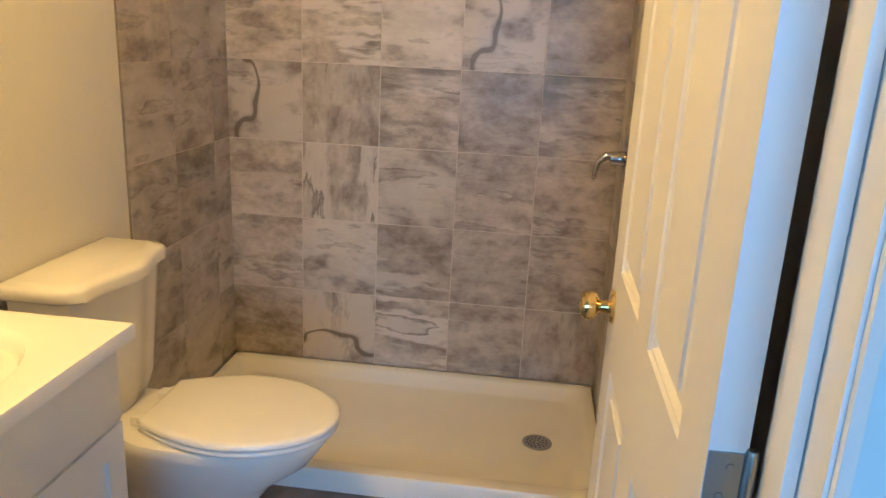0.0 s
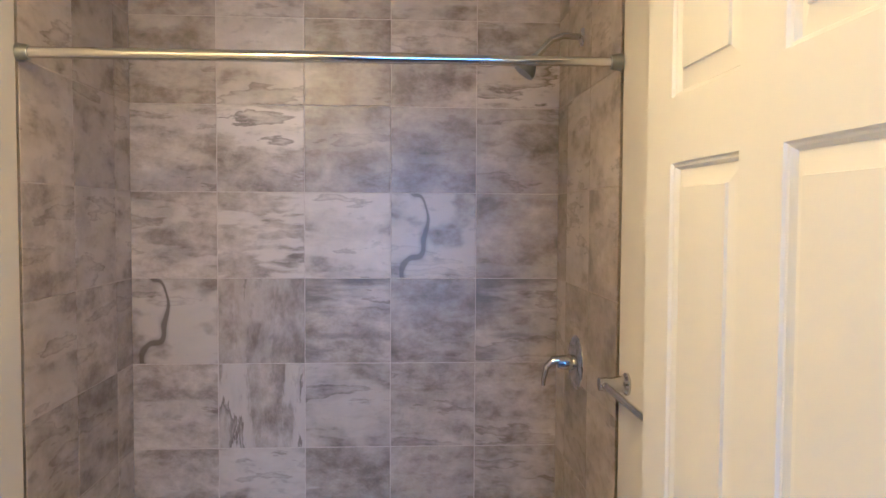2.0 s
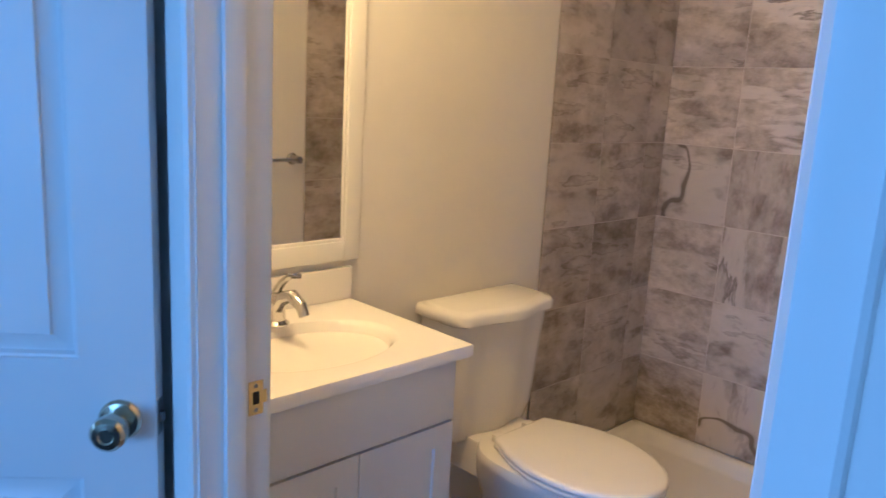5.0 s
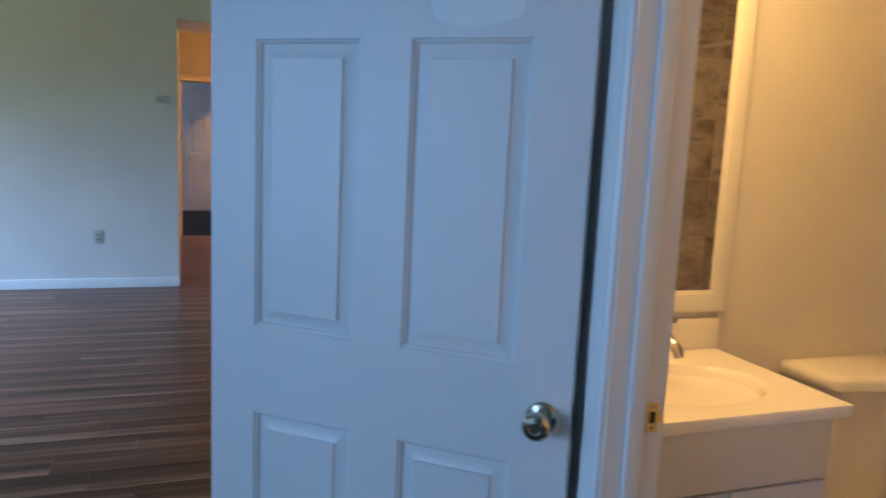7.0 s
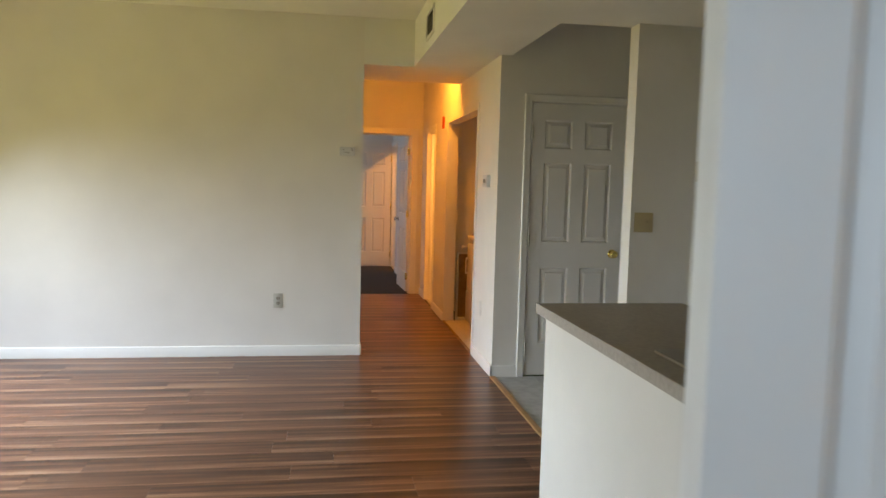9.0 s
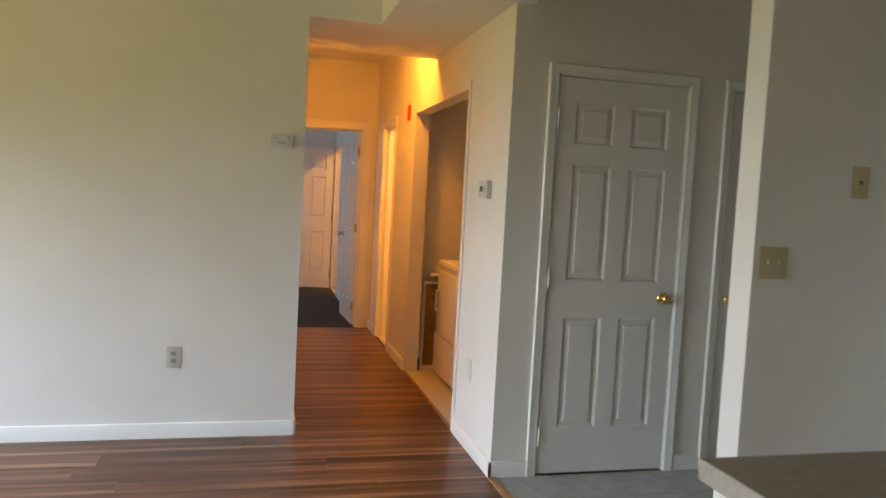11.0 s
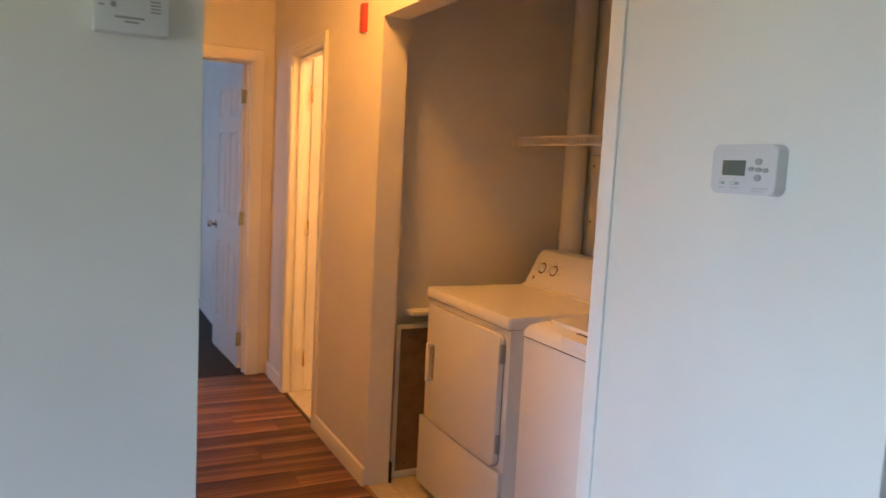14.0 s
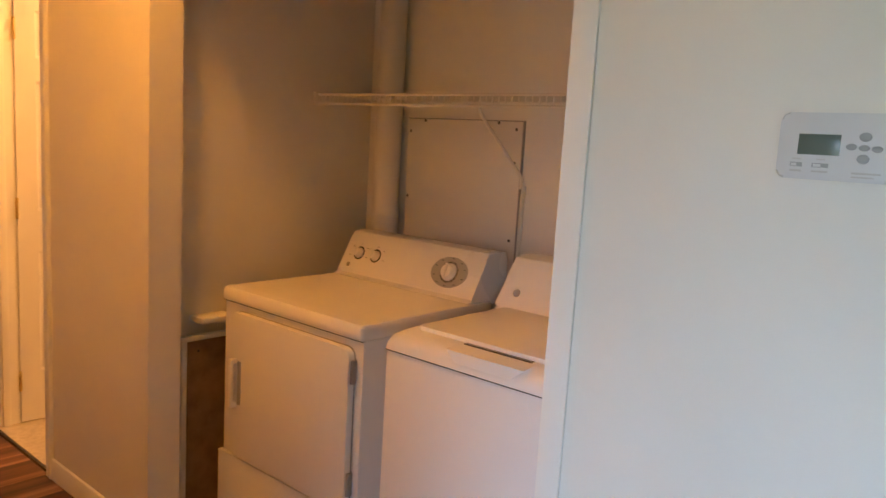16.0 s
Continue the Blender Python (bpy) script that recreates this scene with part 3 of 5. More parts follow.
def six_panel(name, m, w, h, label, knob_mat=None, knob_x=None, knob_sides=(1, 1), hinge_mat=None, hinge_y=None, group="six-panel doors", rows=((0.24, 0.815), (1.008, 1.597), (1.70, 1.908)), kz=0.925):
    """A moulded six-panel leaf: x from the hinge edge, y 0..0.035, z up."""
    t = 0.035
    d = thing(name, label, "door", m, group, "structure")
    st, mu = 0.1125 * w / 0.813, 0.11 * w / 0.813
    pw = (w - 2 * st - mu) / 2
    xs = [(st, st + pw), (st + pw + mu, w - st)]
    bm = bmesh.new()
    for a, b in ((0, st), (st + pw, st + pw + mu), (w - st, w)):
        box(bm, a, b, 0, t, 0, h)
    zs = [0] + [z for r in rows for z in r] + [h]
    for z0, z1 in zip(zs[::2], zs[1::2]):
        for a, b in xs:
            box(bm, a, b, 0, t, z0, z1)
    part("leaf", bm, M_DOOR, d)
    for (z0, z1) in rows:
        for (a, b) in xs:
            bm = bmesh.new()
            for y, sg in ((0, 1), (t, -1)):
                rings = []
                for ins, dep in ((0, 0.0), (0.0025, 0.0045), (0.006, 0.0055), (0.0105, 0.0130), (0.0145, 0.0130), (0.038, 0.0048), (0.0392, 0.0008)):
                    rings.append([(a + ins, y + sg * dep, z0 + ins), (b - ins, y + sg * dep, z0 + ins), (b - ins, y + sg * dep, z1 - ins), (a + ins, y + sg * dep, z1 - ins)])
                loft(rings, bm, (False, True))
            part("panel", bm, M_DOOR, d, smooth=20)
    if knob_mat:
        kx = knob_x if knob_x else w - 0.062
        if knob_sides[0]:
            part("knob", knob_mesh(Matrix.Translation((kx, 0, kz)) @ Euler((radians(90), 0, 0)).to_matrix().to_4x4()), knob_mat, d, "polished round door knob")
        if knob_sides[1]:
            part("knob", knob_mesh(Matrix.Translation((kx, t, kz)) @ Euler((radians(-90), 0, 0)).to_matrix().to_4x4()), knob_mat, d, "polished round door knob")
        part("latch_plate", boxes((w, w + 0.0015, 0.006, t - 0.006, kz - 0.028, kz + 0.028), (w + 0.0015, w + 0.007, 0.012, t - 0.012, kz - 0.008, kz + 0.008)), M_NICKEL, d)
    if hinge_mat:
        hy = t + 0.004 if hinge_y is None else hinge_y
        for z in (0.20, 1.02, 1.82):
            bm = hinge_mesh(-0.002, hy, z)
            box(bm, -0.0022, -0.0002, 0.003, t - 0.001, z - 0.044, z + 0.044)
            for dz in (-0.03, 0, 0.03):
                lathe([(0, 0), (0.004, 0), (0.003, 0.0012), (0, 0.0012)], Matrix.Translation((-0.0022, 0.014 + 0.006 * (dz == 0), z + dz)) @ Euler((0, radians(-90), 0)).to_matrix().to_4x4(), 10, bm)
            if hinge_mat == M_PLATE:
                box(bm, -0.0015, 0.014, -0.0022, -0.0002, z - 0.047, z + 0.047)
            part("hinge", bm, hinge_mat, d, "metal butt hinge")
    return d


def face_y(x, y, z=0, rz=0):
    return pose(x, y, z, 0, 0, rz)


# bedroom doorway (wall across x) and its half-open leaf
doorway("door_frame_1", face_y(0, -3.797, 0, 90), 0.848, 0.12, DH, "white painted casing of the bedroom doorway")
door_bed = six_panel("door_1", face_y(0.006, -2.992, 0.008, 50.06), 0.822, 2.03, "white six-panel bedroom door swung wide open", M_SATIN, 0.768, (1, 1), M_NICKEL, rows=((0.235, 0.806), (1.002, 1.618), (1.735, 1.918)), kz=0.906)
# bathroom doorway
doorway("door_frame_2", face_y(0.592, -2.32, 0), 0.833, 0.12, DH, "white painted casing of the bathroom doorway")
six_panel("door_2", pose(1.378, -2.195, 0.008, 0, 0, 90) @ Matrix.Translation((0, -0.035, 0)), 0.813, 2.03, "white six-panel bathroom door open against the wall", M_BRASS, None, (1, 1), M_NICKEL, 0.039 - 0.042)
# closet doors beside the kitchen
doorway("door_frame_3", face_y(-4.61, -1.885, 0, 90), 0.725, 0.12, DH, "white painted closet door casing", (1, 0))
six_panel("door_3", face_y(-4.612, -1.882, 0.01, 90), 0.719, 2.03, "closed white six-panel closet door with brass knob", M_BRASS, None, (1, 0), M_PLATE, -0.020)
doorway("door_frame_4", face_y(-4.61, -0.884, 0, 90), 0.724, 0.12, DH, "white painted closet door casing", (1, 0))
six_panel("door_4", face_y(-4.612, -0.881, 0.01, 90), 0.718, 2.03, "closed white six-panel closet door with brass knob", M_BRASS, 0.062, (1, 0))
# hall doorway with the leaf folded into the lit room
doorway("door_frame_5", face_y(-8.33, -2.13, 0), 0.62, 0.115, DH, "white hall door casing glowing in orange light")
six_panel("door_5", pose(-8.322, -2.012, 0.01, 0, 0, 84), 0.61, 2.03, "white door open into the orange-lit room", M_CHROME, None, (1, 1), M_BRASS, -0.004)
# doorway at the end of the hall
doorway("door_frame_6", face_y(-8.8, -3.05, 0, 90), 0.775, 0.12, DH, "white casing of the doorway ending the hall", cw=0.08)
six_panel("door_6", pose(-8.925, -2.268, 0.012, 0, 0, 183), 0.765, 2.03, "white six-panel bedroom door open against the wall", M_CHROME, None, (1, 1), M_BRASS, 0.039)
doorway("door_frame_7", face_y(-11.95, -2.22, 0), 0.74, 0.12, DH, "white casing of a doorway in the far bedroom")
six_panel("door_7", face_y(-11.985, -2.25, 0.012, -90), 0.73, 2.03, "white six-panel door open against the far bedroom wall", M_CHROME, None, (1, 1), M_BRASS, 0.040)


def strike(name, x, y, z):
    f = thing(name, "brass strike plate screwed to the white jamb", "strike plate", pose(x, y, z))
    part("plate", boxes((0, 0.0018, -0.013, 0.013, -0.029, -0.011), (0, 0.0018, -0.013, 0.013, 0.011, 0.029), (0, 0.0018, -0.013, -0.006, -0.011, 0.011), (0, 0.0018, 0.006, 0.020, -0.011, 0.011)), M_BRASS, f)
    # dark plate colours in the shade of the latch opening
    part("latch_hole", boxes((0.0002, 0.0008, -0.006, 0.006, -0.011, 0.011)), M_DARK, f)
    for dz in (-0.021, 0.021):
        part("screw", lathe([(0, 0), (0.004, 0), (0.003, 0.001), (0, 0.001)], pose(0.0018, 0, dz, 0, 90, 0), 10), M_NICKEL, f)
    return f


strike("strike_plate", 0.592, -2.222, 0.936)
f = thing("strike_plate", "nickel strike plate on the bedroom jamb", "strike plate", pose(-0.022, -3.797, 0.94, 0, 0, 90))
part("plate", boxes((0, 0.0018, -0.013, 0.013, -0.029, 0.029)), M_NICKEL, f)


def baseboard(name, x0, x1, y0, y1, axis, side):
    """A plain board with a rounded top along a wall face."""
    h, t = 0.085, 0.013
    prof = [(0, 0.001), (t, 0.001), (t, h - 0.008), (t - 0.004, h - 0.001), (0.002, h), (0, h)]
    if axis == "x":
        bm = loft([[(x0, y0 + side * a, b) for a, b in prof], [(x1, y0 + side * a, b) for a, b in prof]])
    else:
        bm = loft([[(x0 + side * a, y0, b) for a, b in prof], [(x0 + side * a, y1, b) for a, b in prof]])
    return structure(name, bm, M_TRIM, "white painted baseboard", "baseboard")


baseboard("baseboard_1", -5.375, 0, -6.5, -3.075, "y", 1)
baseboard("baseboard_2", -8.8, -5.375, -3.075, 0, "x", 1)
baseboard("baseboard_3", -5.322, -4.597, -2.13, 0, "x", -1)
baseboard("baseboard_4", -7.652, -6.888, -2.13, 0, "x", -1)
baseboard("baseboard_5", -8.8, -8.388, -2.13, 0, "x", -1)
baseboard("baseboard_6", -4.61, 0, -2.143, -1.945, "y", 1)
baseboard("baseboard_7", -4.61, 0, -1.10, -0.945, "y", 1)
baseboard("baseboard_8", -11.15, -8.92, -2.22, 0, "x", -1)
baseboard("baseboard_9", -0.12, 0, -6.5, -3.86, "y", -1)
baseboard("baseboard_10", -12.0, 0, -6.0, -2.233, "y", 1)
structure("trim_1", boxes((-5.376, -5.325, -2.138, -2.1305, 0.0, 2.10), bevel=0.002), M_TRIM, "white corner trim of the laundry opening", "trim")
structure("trim_2", boxes((-4.61, -2.32, -2.145, -2.105, -0.006, 0.009), bevel=0.004), M_OAK, "oak threshold strip between wood and tile floors", "threshold")
structure("trim_3", boxes((-6.888, -5.378, -2.115, -2.016, -0.006, 0.006), bevel=0.002), M_VINYL, "pale laundry threshold", "threshold")
structure("trim_4", boxes((-6.888, -5.378, -2.135, -2.116, -0.006, 0.008), bevel=0.002), M_BOARD, "dark edge strip of the laundry threshold", "threshold")


def window(name, x0, x1, y, z0, z1, label):
    w = thing(name, label, "window", kind="structure")
    fw = 0.06
    part("window_frame", boxes((x0, x0 + fw, y - 0.04, y + 0.04, z0, z1), (x1 - fw, x1, y - 0.04, y + 0.04, z0, z1), (x0 + fw, x1 - fw, y - 0.04, y + 0.04, z0, z0 + fw), (x0 + fw, x1 - fw, y - 0.04, y + 0.04, z1 - fw, z1), ((x0 + x1) / 2 - 0.04, (x0 + x1) / 2 + 0.04, y - 0.035, y + 0.035, z0 + fw, z1 - fw)), M_TRIM, w)
    return w


window("window_1", -5.1, -1.8, -6.53, 0.10, 2.12, "wide white sliding glass door of the living room")
window("window_2", 0.6, 2.8, -6.03, 0.62, 2.1, "white framed bedroom window")
window("window_3", -11.4, -9.8, -6.03, 0.62, 2.1, "white framed far bedroom window")

# ---- bathroom ----


def outline_rect(x0, x1, y0, y1, r, n=6):
    pts = []
    for cx, cy, a0 in ((x1 - r, y1 - r, 0), (x0 + r, y1 - r, 90), (x0 + r, y0 + r, 180), (x1 - r, y0 + r, 270)):
        for i in range(n + 1):
            a = radians(a0 + 90 * i / n)
            pts.append((cx + r * math.cos(a), cy + r * math.sin(a)))
    return pts


def rr(x0, x1, y0, y1, r, z, n=6):
    return [(x, y, z) for x, y in outline_rect(x0, x1, y0, y1, r, n)]


pan = thing("shower_pan", "glossy white acrylic shower pan in the tiled alcove", "shower pan")
part("basin", loft([rr(0.012, 1.512, -0.80, 0.0, 0.004, 0.001), rr(0.012, 1.512, -0.80, 0.0, 0.008, 0.070), rr(0.016, 1.508, -0.796, -0.004, 0.012, 0.076), rr(0.050, 1.474, -0.745, -0.036, 0.03, 0.076), rr(0.058, 1.466, -0.737, -0.044, 0.035, 0.070), rr(0.085, 1.440, -0.715, -0.070, 0.06, 0.036), rr(0.11, 1.415, -0.69, -0.095, 0.07, 0.030), rr(1.21, 1.385, -0.495, -0.315, 0.07, 0.024)]), M_ACRYL, pan, smooth=50)
dr = part("drain", lathe([(0, 0.0245), (0.052, 0.0245), (0.054, 0.0275), (0.050, 0.0300), (0.043, 0.0290), (0, 0.0290)], Matrix.Translation((1.298, -0.405, 0)), 32), M_STEEL, pan, "round steel drain grate")
bm = bmesh.new()
for rad, cnt in ((0.012, 5), (0.024, 10), (0.036, 15)):
    for i in range(cnt):
        a = 2 * math.pi * i / cnt
        lathe([(0, 0.0292), (0.0035, 0.0292), (0.0035, 0.0294), (0, 0.0294)], Matrix.Translation((1.298 + rad * math.cos(a), -0.405 + rad * math.sin(a), 0)), 8, bm)
# dark discs on the grate colour in the shade of its openings
part("drain_hole", bm, M_DARK, dr)

# toilet: tank against the wall, bowl towards the middle of the room
TY = -1.125
toilet = thing("toilet", "white two-piece toilet with closed lid beside the vanity", "toilet", pose(0, TY, 0))


def egg(x0, x1, w, z, n=40, back=0.5):
    """An elongated bowl outline: blunt at x0, round at x1."""
    pts = []
    c = x0 + (x1 - x0) * 0.42
    for i in range(n):
        a = 2 * math.pi * i / n
        ca, sa = math.cos(a), math.sin(a)
        if ca >= 0:
            x = c + (x1 - c) * ca
            y = w * sa
        else:
            e = 0.62
            x = c - (c - x0) * abs(ca) ** e
            y = w * math.copysign(abs(sa) ** 0.80, sa)
        pts.append((x, y, z))
    return pts


part("bowl", loft([egg(0.16, 0.52, 0.105, 0.001), egg(0.16, 0.53, 0.108, 0.02), egg(0.165, 0.50, 0.092, 0.05), egg(0.17, 0.52, 0.090, 0.16), egg(0.17, 0.58, 0.115, 0.24), egg(0.17, 0.68, 0.160, 0.315), egg(0.175, 0.725, 0.182, 0.380), egg(0.18, 0.735, 0.186, 0.405), egg(0.185, 0.73, 0.182, 0.415)]), M_PORC, toilet, smooth=60)
part("deck", prism(outline_rect(0.02, 0.29, -0.12, 0.12, 0.03), 0.30, 0.4125, bevel=0.010), M_PORC, toilet)


def lid_ring(g, z, n=12):
    """Seat outline shrunk by g: a straight rear edge, shoulders that widen, a round front."""
    x0, xm, x1, w, wr = 0.268 + g, 0.50, 0.756 - g, 0.192 - g, 0.118 - g
    pts = [(x0, -wr, z), (x0, -wr / 3, z), (x0, wr / 3, z), (x0, wr, z)]
    for i in range(1, n):
        a = math.pi / 2 * i / n
        pts.append((x0 + (xm - x0) * i / n, wr + (w - wr) * math.sin(a), z))
    for i in range(2 * n + 1):
        a = math.pi / 2 - math.pi * i / (2 * n)
        pts.append((xm + (x1 - xm) * math.cos(a), w * math.sin(a), z))
    for i in range(n - 1, 0, -1):
        a = math.pi / 2 * i / n
        pts.append((x0 + (xm - x0) * i / n, -wr - (w - wr) * math.sin(a), z))
    return pts


part("seat_ring", loft([lid_ring(0.008, 0.4155), lid_ring(0.002, 0.4200), lid_ring(0.002, 0.4290), lid_ring(0.008, 0.4330)]), M_SEAT, toilet, smooth=60)
part("seat_lid", loft([lid_ring(0.008, 0.4355), lid_ring(0.0, 0.4395), lid_ring(0.0, 0.4480), lid_ring(0.005, 0.4530), lid_ring(0.016, 0.4555), lid_ring(0.09, 0.4575)]), M_SEAT, toilet, "closed white plastic toilet lid", smooth=60)
for y in (-0.07, 0.07):
    part("seat_hinge", boxes((0.232, 0.267, y - 0.018, y + 0.018, 0.4155, 0.440), bevel=0.004), M_SEAT, toilet)


def tank_ring(x0, x1, w, z, bow=0.03, r=0.035):
    """Tank outline: flat back, front bowed in the middle with rounded corners."""
    pts = [(x0, -w, z), (x0, w, z)]
    n = 18
    for i in range(n + 1):
        s = 1 - 2 * i / n
        y = w * s
        edge = max(0.0, (abs(s) - 0.82) / 0.18)
        mid = 0.5 + 0.5 * math.cos(math.pi * min(1, abs(s) / 0.75))
        pts.append((x1 - 0.028 + bow * mid - 0.035 * edge ** 2, y, z))
    return pts


part("tank", loft([tank_ring(0.035, 0.185, 0.175, 0.400, 0.02), tank_ring(0.028, 0.20, 0.188, 0.46, 0.024), tank_ring(0.02, 0.222, 0.205, 0.780, 0.028)]), M_PORC, toilet, smooth=50)
part("tank_lid", loft([tank_ring(0.014, 0.228, 0.211, 0.7805, 0.03), tank_ring(0.008, 0.242, 0.220, 0.7870, 0.03), tank_ring(0.008, 0.242, 0.220, 0.8100, 0.03), tank_ring(0.012, 0.236, 0.214, 0.8210, 0.03), tank_ring(0.03, 0.215, 0.195, 0.8270, 0.028)]), M_PORC, toilet, "white porcelain tank lid", smooth=55)
lev = lathe([(0, 0), (0.016, 0), (0.016, 0.006), (0.010, 0.010), (0.009, 0.018), (0, 0.018)], pose(0.165, -0.205, 0.735, 90, 0, 0), 16)
tube([(0.165, -0.222, 0.735), (0.150, -0.228, 0.734), (0.125, -0.229, 0.731), (0.095, -0.227, 0.727)], [0.0075, 0.008, 0.0075, 0.009], 10, lev)
part("flush_lever", lev, M_CHROME, toilet, "chrome flush lever")
sup = tube([(0.001, -0.20, 0.17), (0.035, -0.20, 0.17), (0.06, -0.19, 0.18), (0.075, -0.17, 0.24), (0.08, -0.15, 0.33), (0.08, -0.14, 0.42)], 0.005)
lathe([(0, 0), (0.026, 0), (0.024, 0.004), (0.008, 0.007), (0.008, 0.03), (0, 0.03)], pose(0.0005, -0.20, 0.17, 0, 90, 0), 16, sup)
part("supply_line", sup, M_CHROME, toilet, "chrome water supply with stop valve")

# vanity cabinet, basin top, faucet
van = thing("vanity_cabinet", "white shaker vanity cabinet with drawer front and doors", "vanity", pose(0.004, -2.196, 0))
part("body", boxes((0, 0.445, 0.012, 0.572, 0.0, 0.845)), M_CAB, van)
part("drawer_front", boxes((0.4476, 0.464, 0.016, 0.568, 0.691, 0.838), bevel=0.002), M_CAB, van)
for a, b in ((0.016, 0.290), (0.294, 0.568)):
    part("door", boxes((0.446, 0.464, a, a + 0.055, 0.10, 0.685), (0.446, 0.464, b - 0.055, b, 0.10, 0.685), (0.446, 0.464, a + 0.055, b - 0.055, 0.10, 0.155), (0.446, 0.464, a + 0.055, b - 0.055, 0.630, 0.685), (0.446, 0.456, a + 0.055, b - 0.055, 0.155, 0.630)), M_CAB, van)
# dark strips set the shade between the cabinet fronts as colour
part("seam_shade", boxes((0.4452, 0.4475, 0.014, 0.570, 0.6852, 0.6908), (0.4452, 0.4475, 0.014, 0.570, 0.8382, 0.8445), (0.4452, 0.4475, 0.2902, 0.2938, 0.10, 0.685)), M_DARK, van)
part("toe_kick", boxes((0.02, 0.446, 0.02, 0.564, 0.001, 0.098)), M_CAB, van)

vt = thing("washbasin", "white cultured marble vanity top with integral oval basin", "vanity top", pose(0.003, -2.197, 0.846))
n_e = 40
rect, ell = [], []
cx, cy, ex, ey = 0.265, 0.30, 0.150, 0.210
for i in range(n_e):
    a = 2 * math.pi * i / n_e
    ca, sa = math.cos(a), math.sin(a)
    k = min((0.487 - cx) / abs(ca) if ca > 0 else cx / max(abs(ca), 1e-6) if ca < 0 else 9, (0.60 - cy) / abs(sa) if sa > 0 else cy / max(abs(sa), 1e-6) if sa < 0 else 9)
    rect.append((cx + k * ca, cy + k * sa))
    ell.append((ca, sa))
corners = [(0.487, 0.60), (0, 0.60), (0, 0), (0.487, 0)]
for c in corners:
    i = min(range(n_e), key=lambda q: (rect[q][0] - c[0]) ** 2 + (rect[q][1] - c[1]) ** 2)
    rect[i] = c
rings = [[(x, y, 0) for x, y in rect], [(x, y, 0.024) for x, y in rect], [(cx + (x - cx) * 0.992, cy + (y - cy) * 0.992, 0.028) for x, y in rect]]
for f, z in ((1.08, 0.028), (1.02, 0.026), (0.97, 0.015), (0.90, -0.02), (0.75, -0.065), (0.5, -0.10), (0.12, -0.112)):
    rings.append([(cx + ex * f * a, cy + ey * f * b, z) for a, b in ell])
part("basin_top", loft(rings), M_MARBLE, vt, smooth=40)
part("backsplash", boxes((0.0, 0.018, 0.0, 0.60, 0.0285, 0.118), bevel=0.004), M_MARBLE, vt, "white marble backsplash strip")
fau = thing("faucet", "chrome single-lever basin faucet on the vanity top", "faucet", pose(0.108, -1.887, 0.8745))
part("base", lathe([(0, 0), (0.030, 0), (0.030, 0.004), (0.022, 0.012), (0.020, 0.05), (0.021, 0.07), (0.017, 0.08), (0, 0.083)], None, 20), M_CHROME, fau)
part("spout", tube([(0.0, 0, 0.035), (0.03, 0, 0.072), (0.07, 0, 0.085), (0.105, 0, 0.070), (0.118, 0, 0.048)], [0.017, 0.018, 0.016, 0.014, 0.012], 14), M_CHROME, fau)
part("lever", tube([(0.0, 0, 0.080), (0.012, 0.008, 0.105), (0.035, 0.014, 0.125), (0.07, 0.016, 0.132)], [0.012, 0.010, 0.008, 0.007], 10), M_CHROME, fau)

mirror = thing("mirror", "tall wall mirror in a flat white frame above the basin", "mirror", pose(0.002, -2.186, 0.985))
part("frame", boxes((0, 0.020, 0, 0.048, 0, 0.93), (0, 0.020, 0.562, 0.610, 0, 0.93), (0, 0.020, 0.048, 0.562, 0, 0.052), (0, 0.020, 0.048, 0.562, 0.878, 0.93), bevel=0.003), M_TRIM, mirror)
for lip in ((0.004, 0.0145, 0.0485, 0.056, 0.0525, 0.8775), (0.004, 0.0145, 0.554, 0.5615, 0.0525, 0.8775), (0.004, 0.0145, 0.056, 0.554, 0.0525, 0.060), (0.004, 0.0145, 0.056, 0.554, 0.870, 0.8775)):
    part("inner_lip", boxes(lip), M_TRIM, mirror)
part("glass", boxes((0.003, 0.010, 0.056, 0.554, 0.060, 0.870)), M_MIRROR, mirror, "silvered mirror glass")

rod = thing("shower_rod", "chrome tension shower rod across the alcove", "shower rod", pose(0, -0.75, 1.918))
part("outer_tube", tube([(0.02, 0, 0), (0.98, 0, 0)], 0.0145, 18), M_CHROME, rod)
part("inner_tube", tube([(0.98, 0, 0), (1.50, 0, 0)], 0.0125, 18), M_CHROME, rod)
for a, b in ((0.007, 0.035), (1.489, 1.517)):
    part("end_cap", lathe([(0, 0), (0.022, 0), (0.022, 0.008), (0.018, 0.028), (0, 0.028)] if a < 1 else [(0, 0), (0.018, 0), (0.022, 0.020), (0.022, 0.028), (0, 0.028)], pose(a, 0, 0, 0, 90, 0), 18), M_NICKEL, rod, "grey end cap")

sh = thing("wall_shower", "chrome shower arm with small shower head", "shower head", pose(1.516, -0.335, 2.08))
part("flange", lathe([(0, 0), (0.030, 0), (0.026, 0.006), (0.012, 0.012), (0, 0.012)], pose(0, 0, 0, 0, -90, 0), 20), M_CHROME, sh)
part("arm", tube([(-0.005, 0, 0), (-0.06, 0, 0.003), (-0.10, 0, -0.012), (-0.145, 0, -0.06)], 0.0105, 12), M_CHROME, sh)
part("head", lathe([(0, 0), (0.013, 0), (0.015, 0.015), (0.022, 0.030), (0.034, 0.055), (0.034, 0.068), (0, 0.068)], Matrix.Translation((-0.145, 0, -0.06)) @ Vector((-0.6, 0, -0.8)).to_track_quat("Z", "Y").to_matrix().to_4x4(), 20), M_NICKEL, sh, "dark nickel spray head")

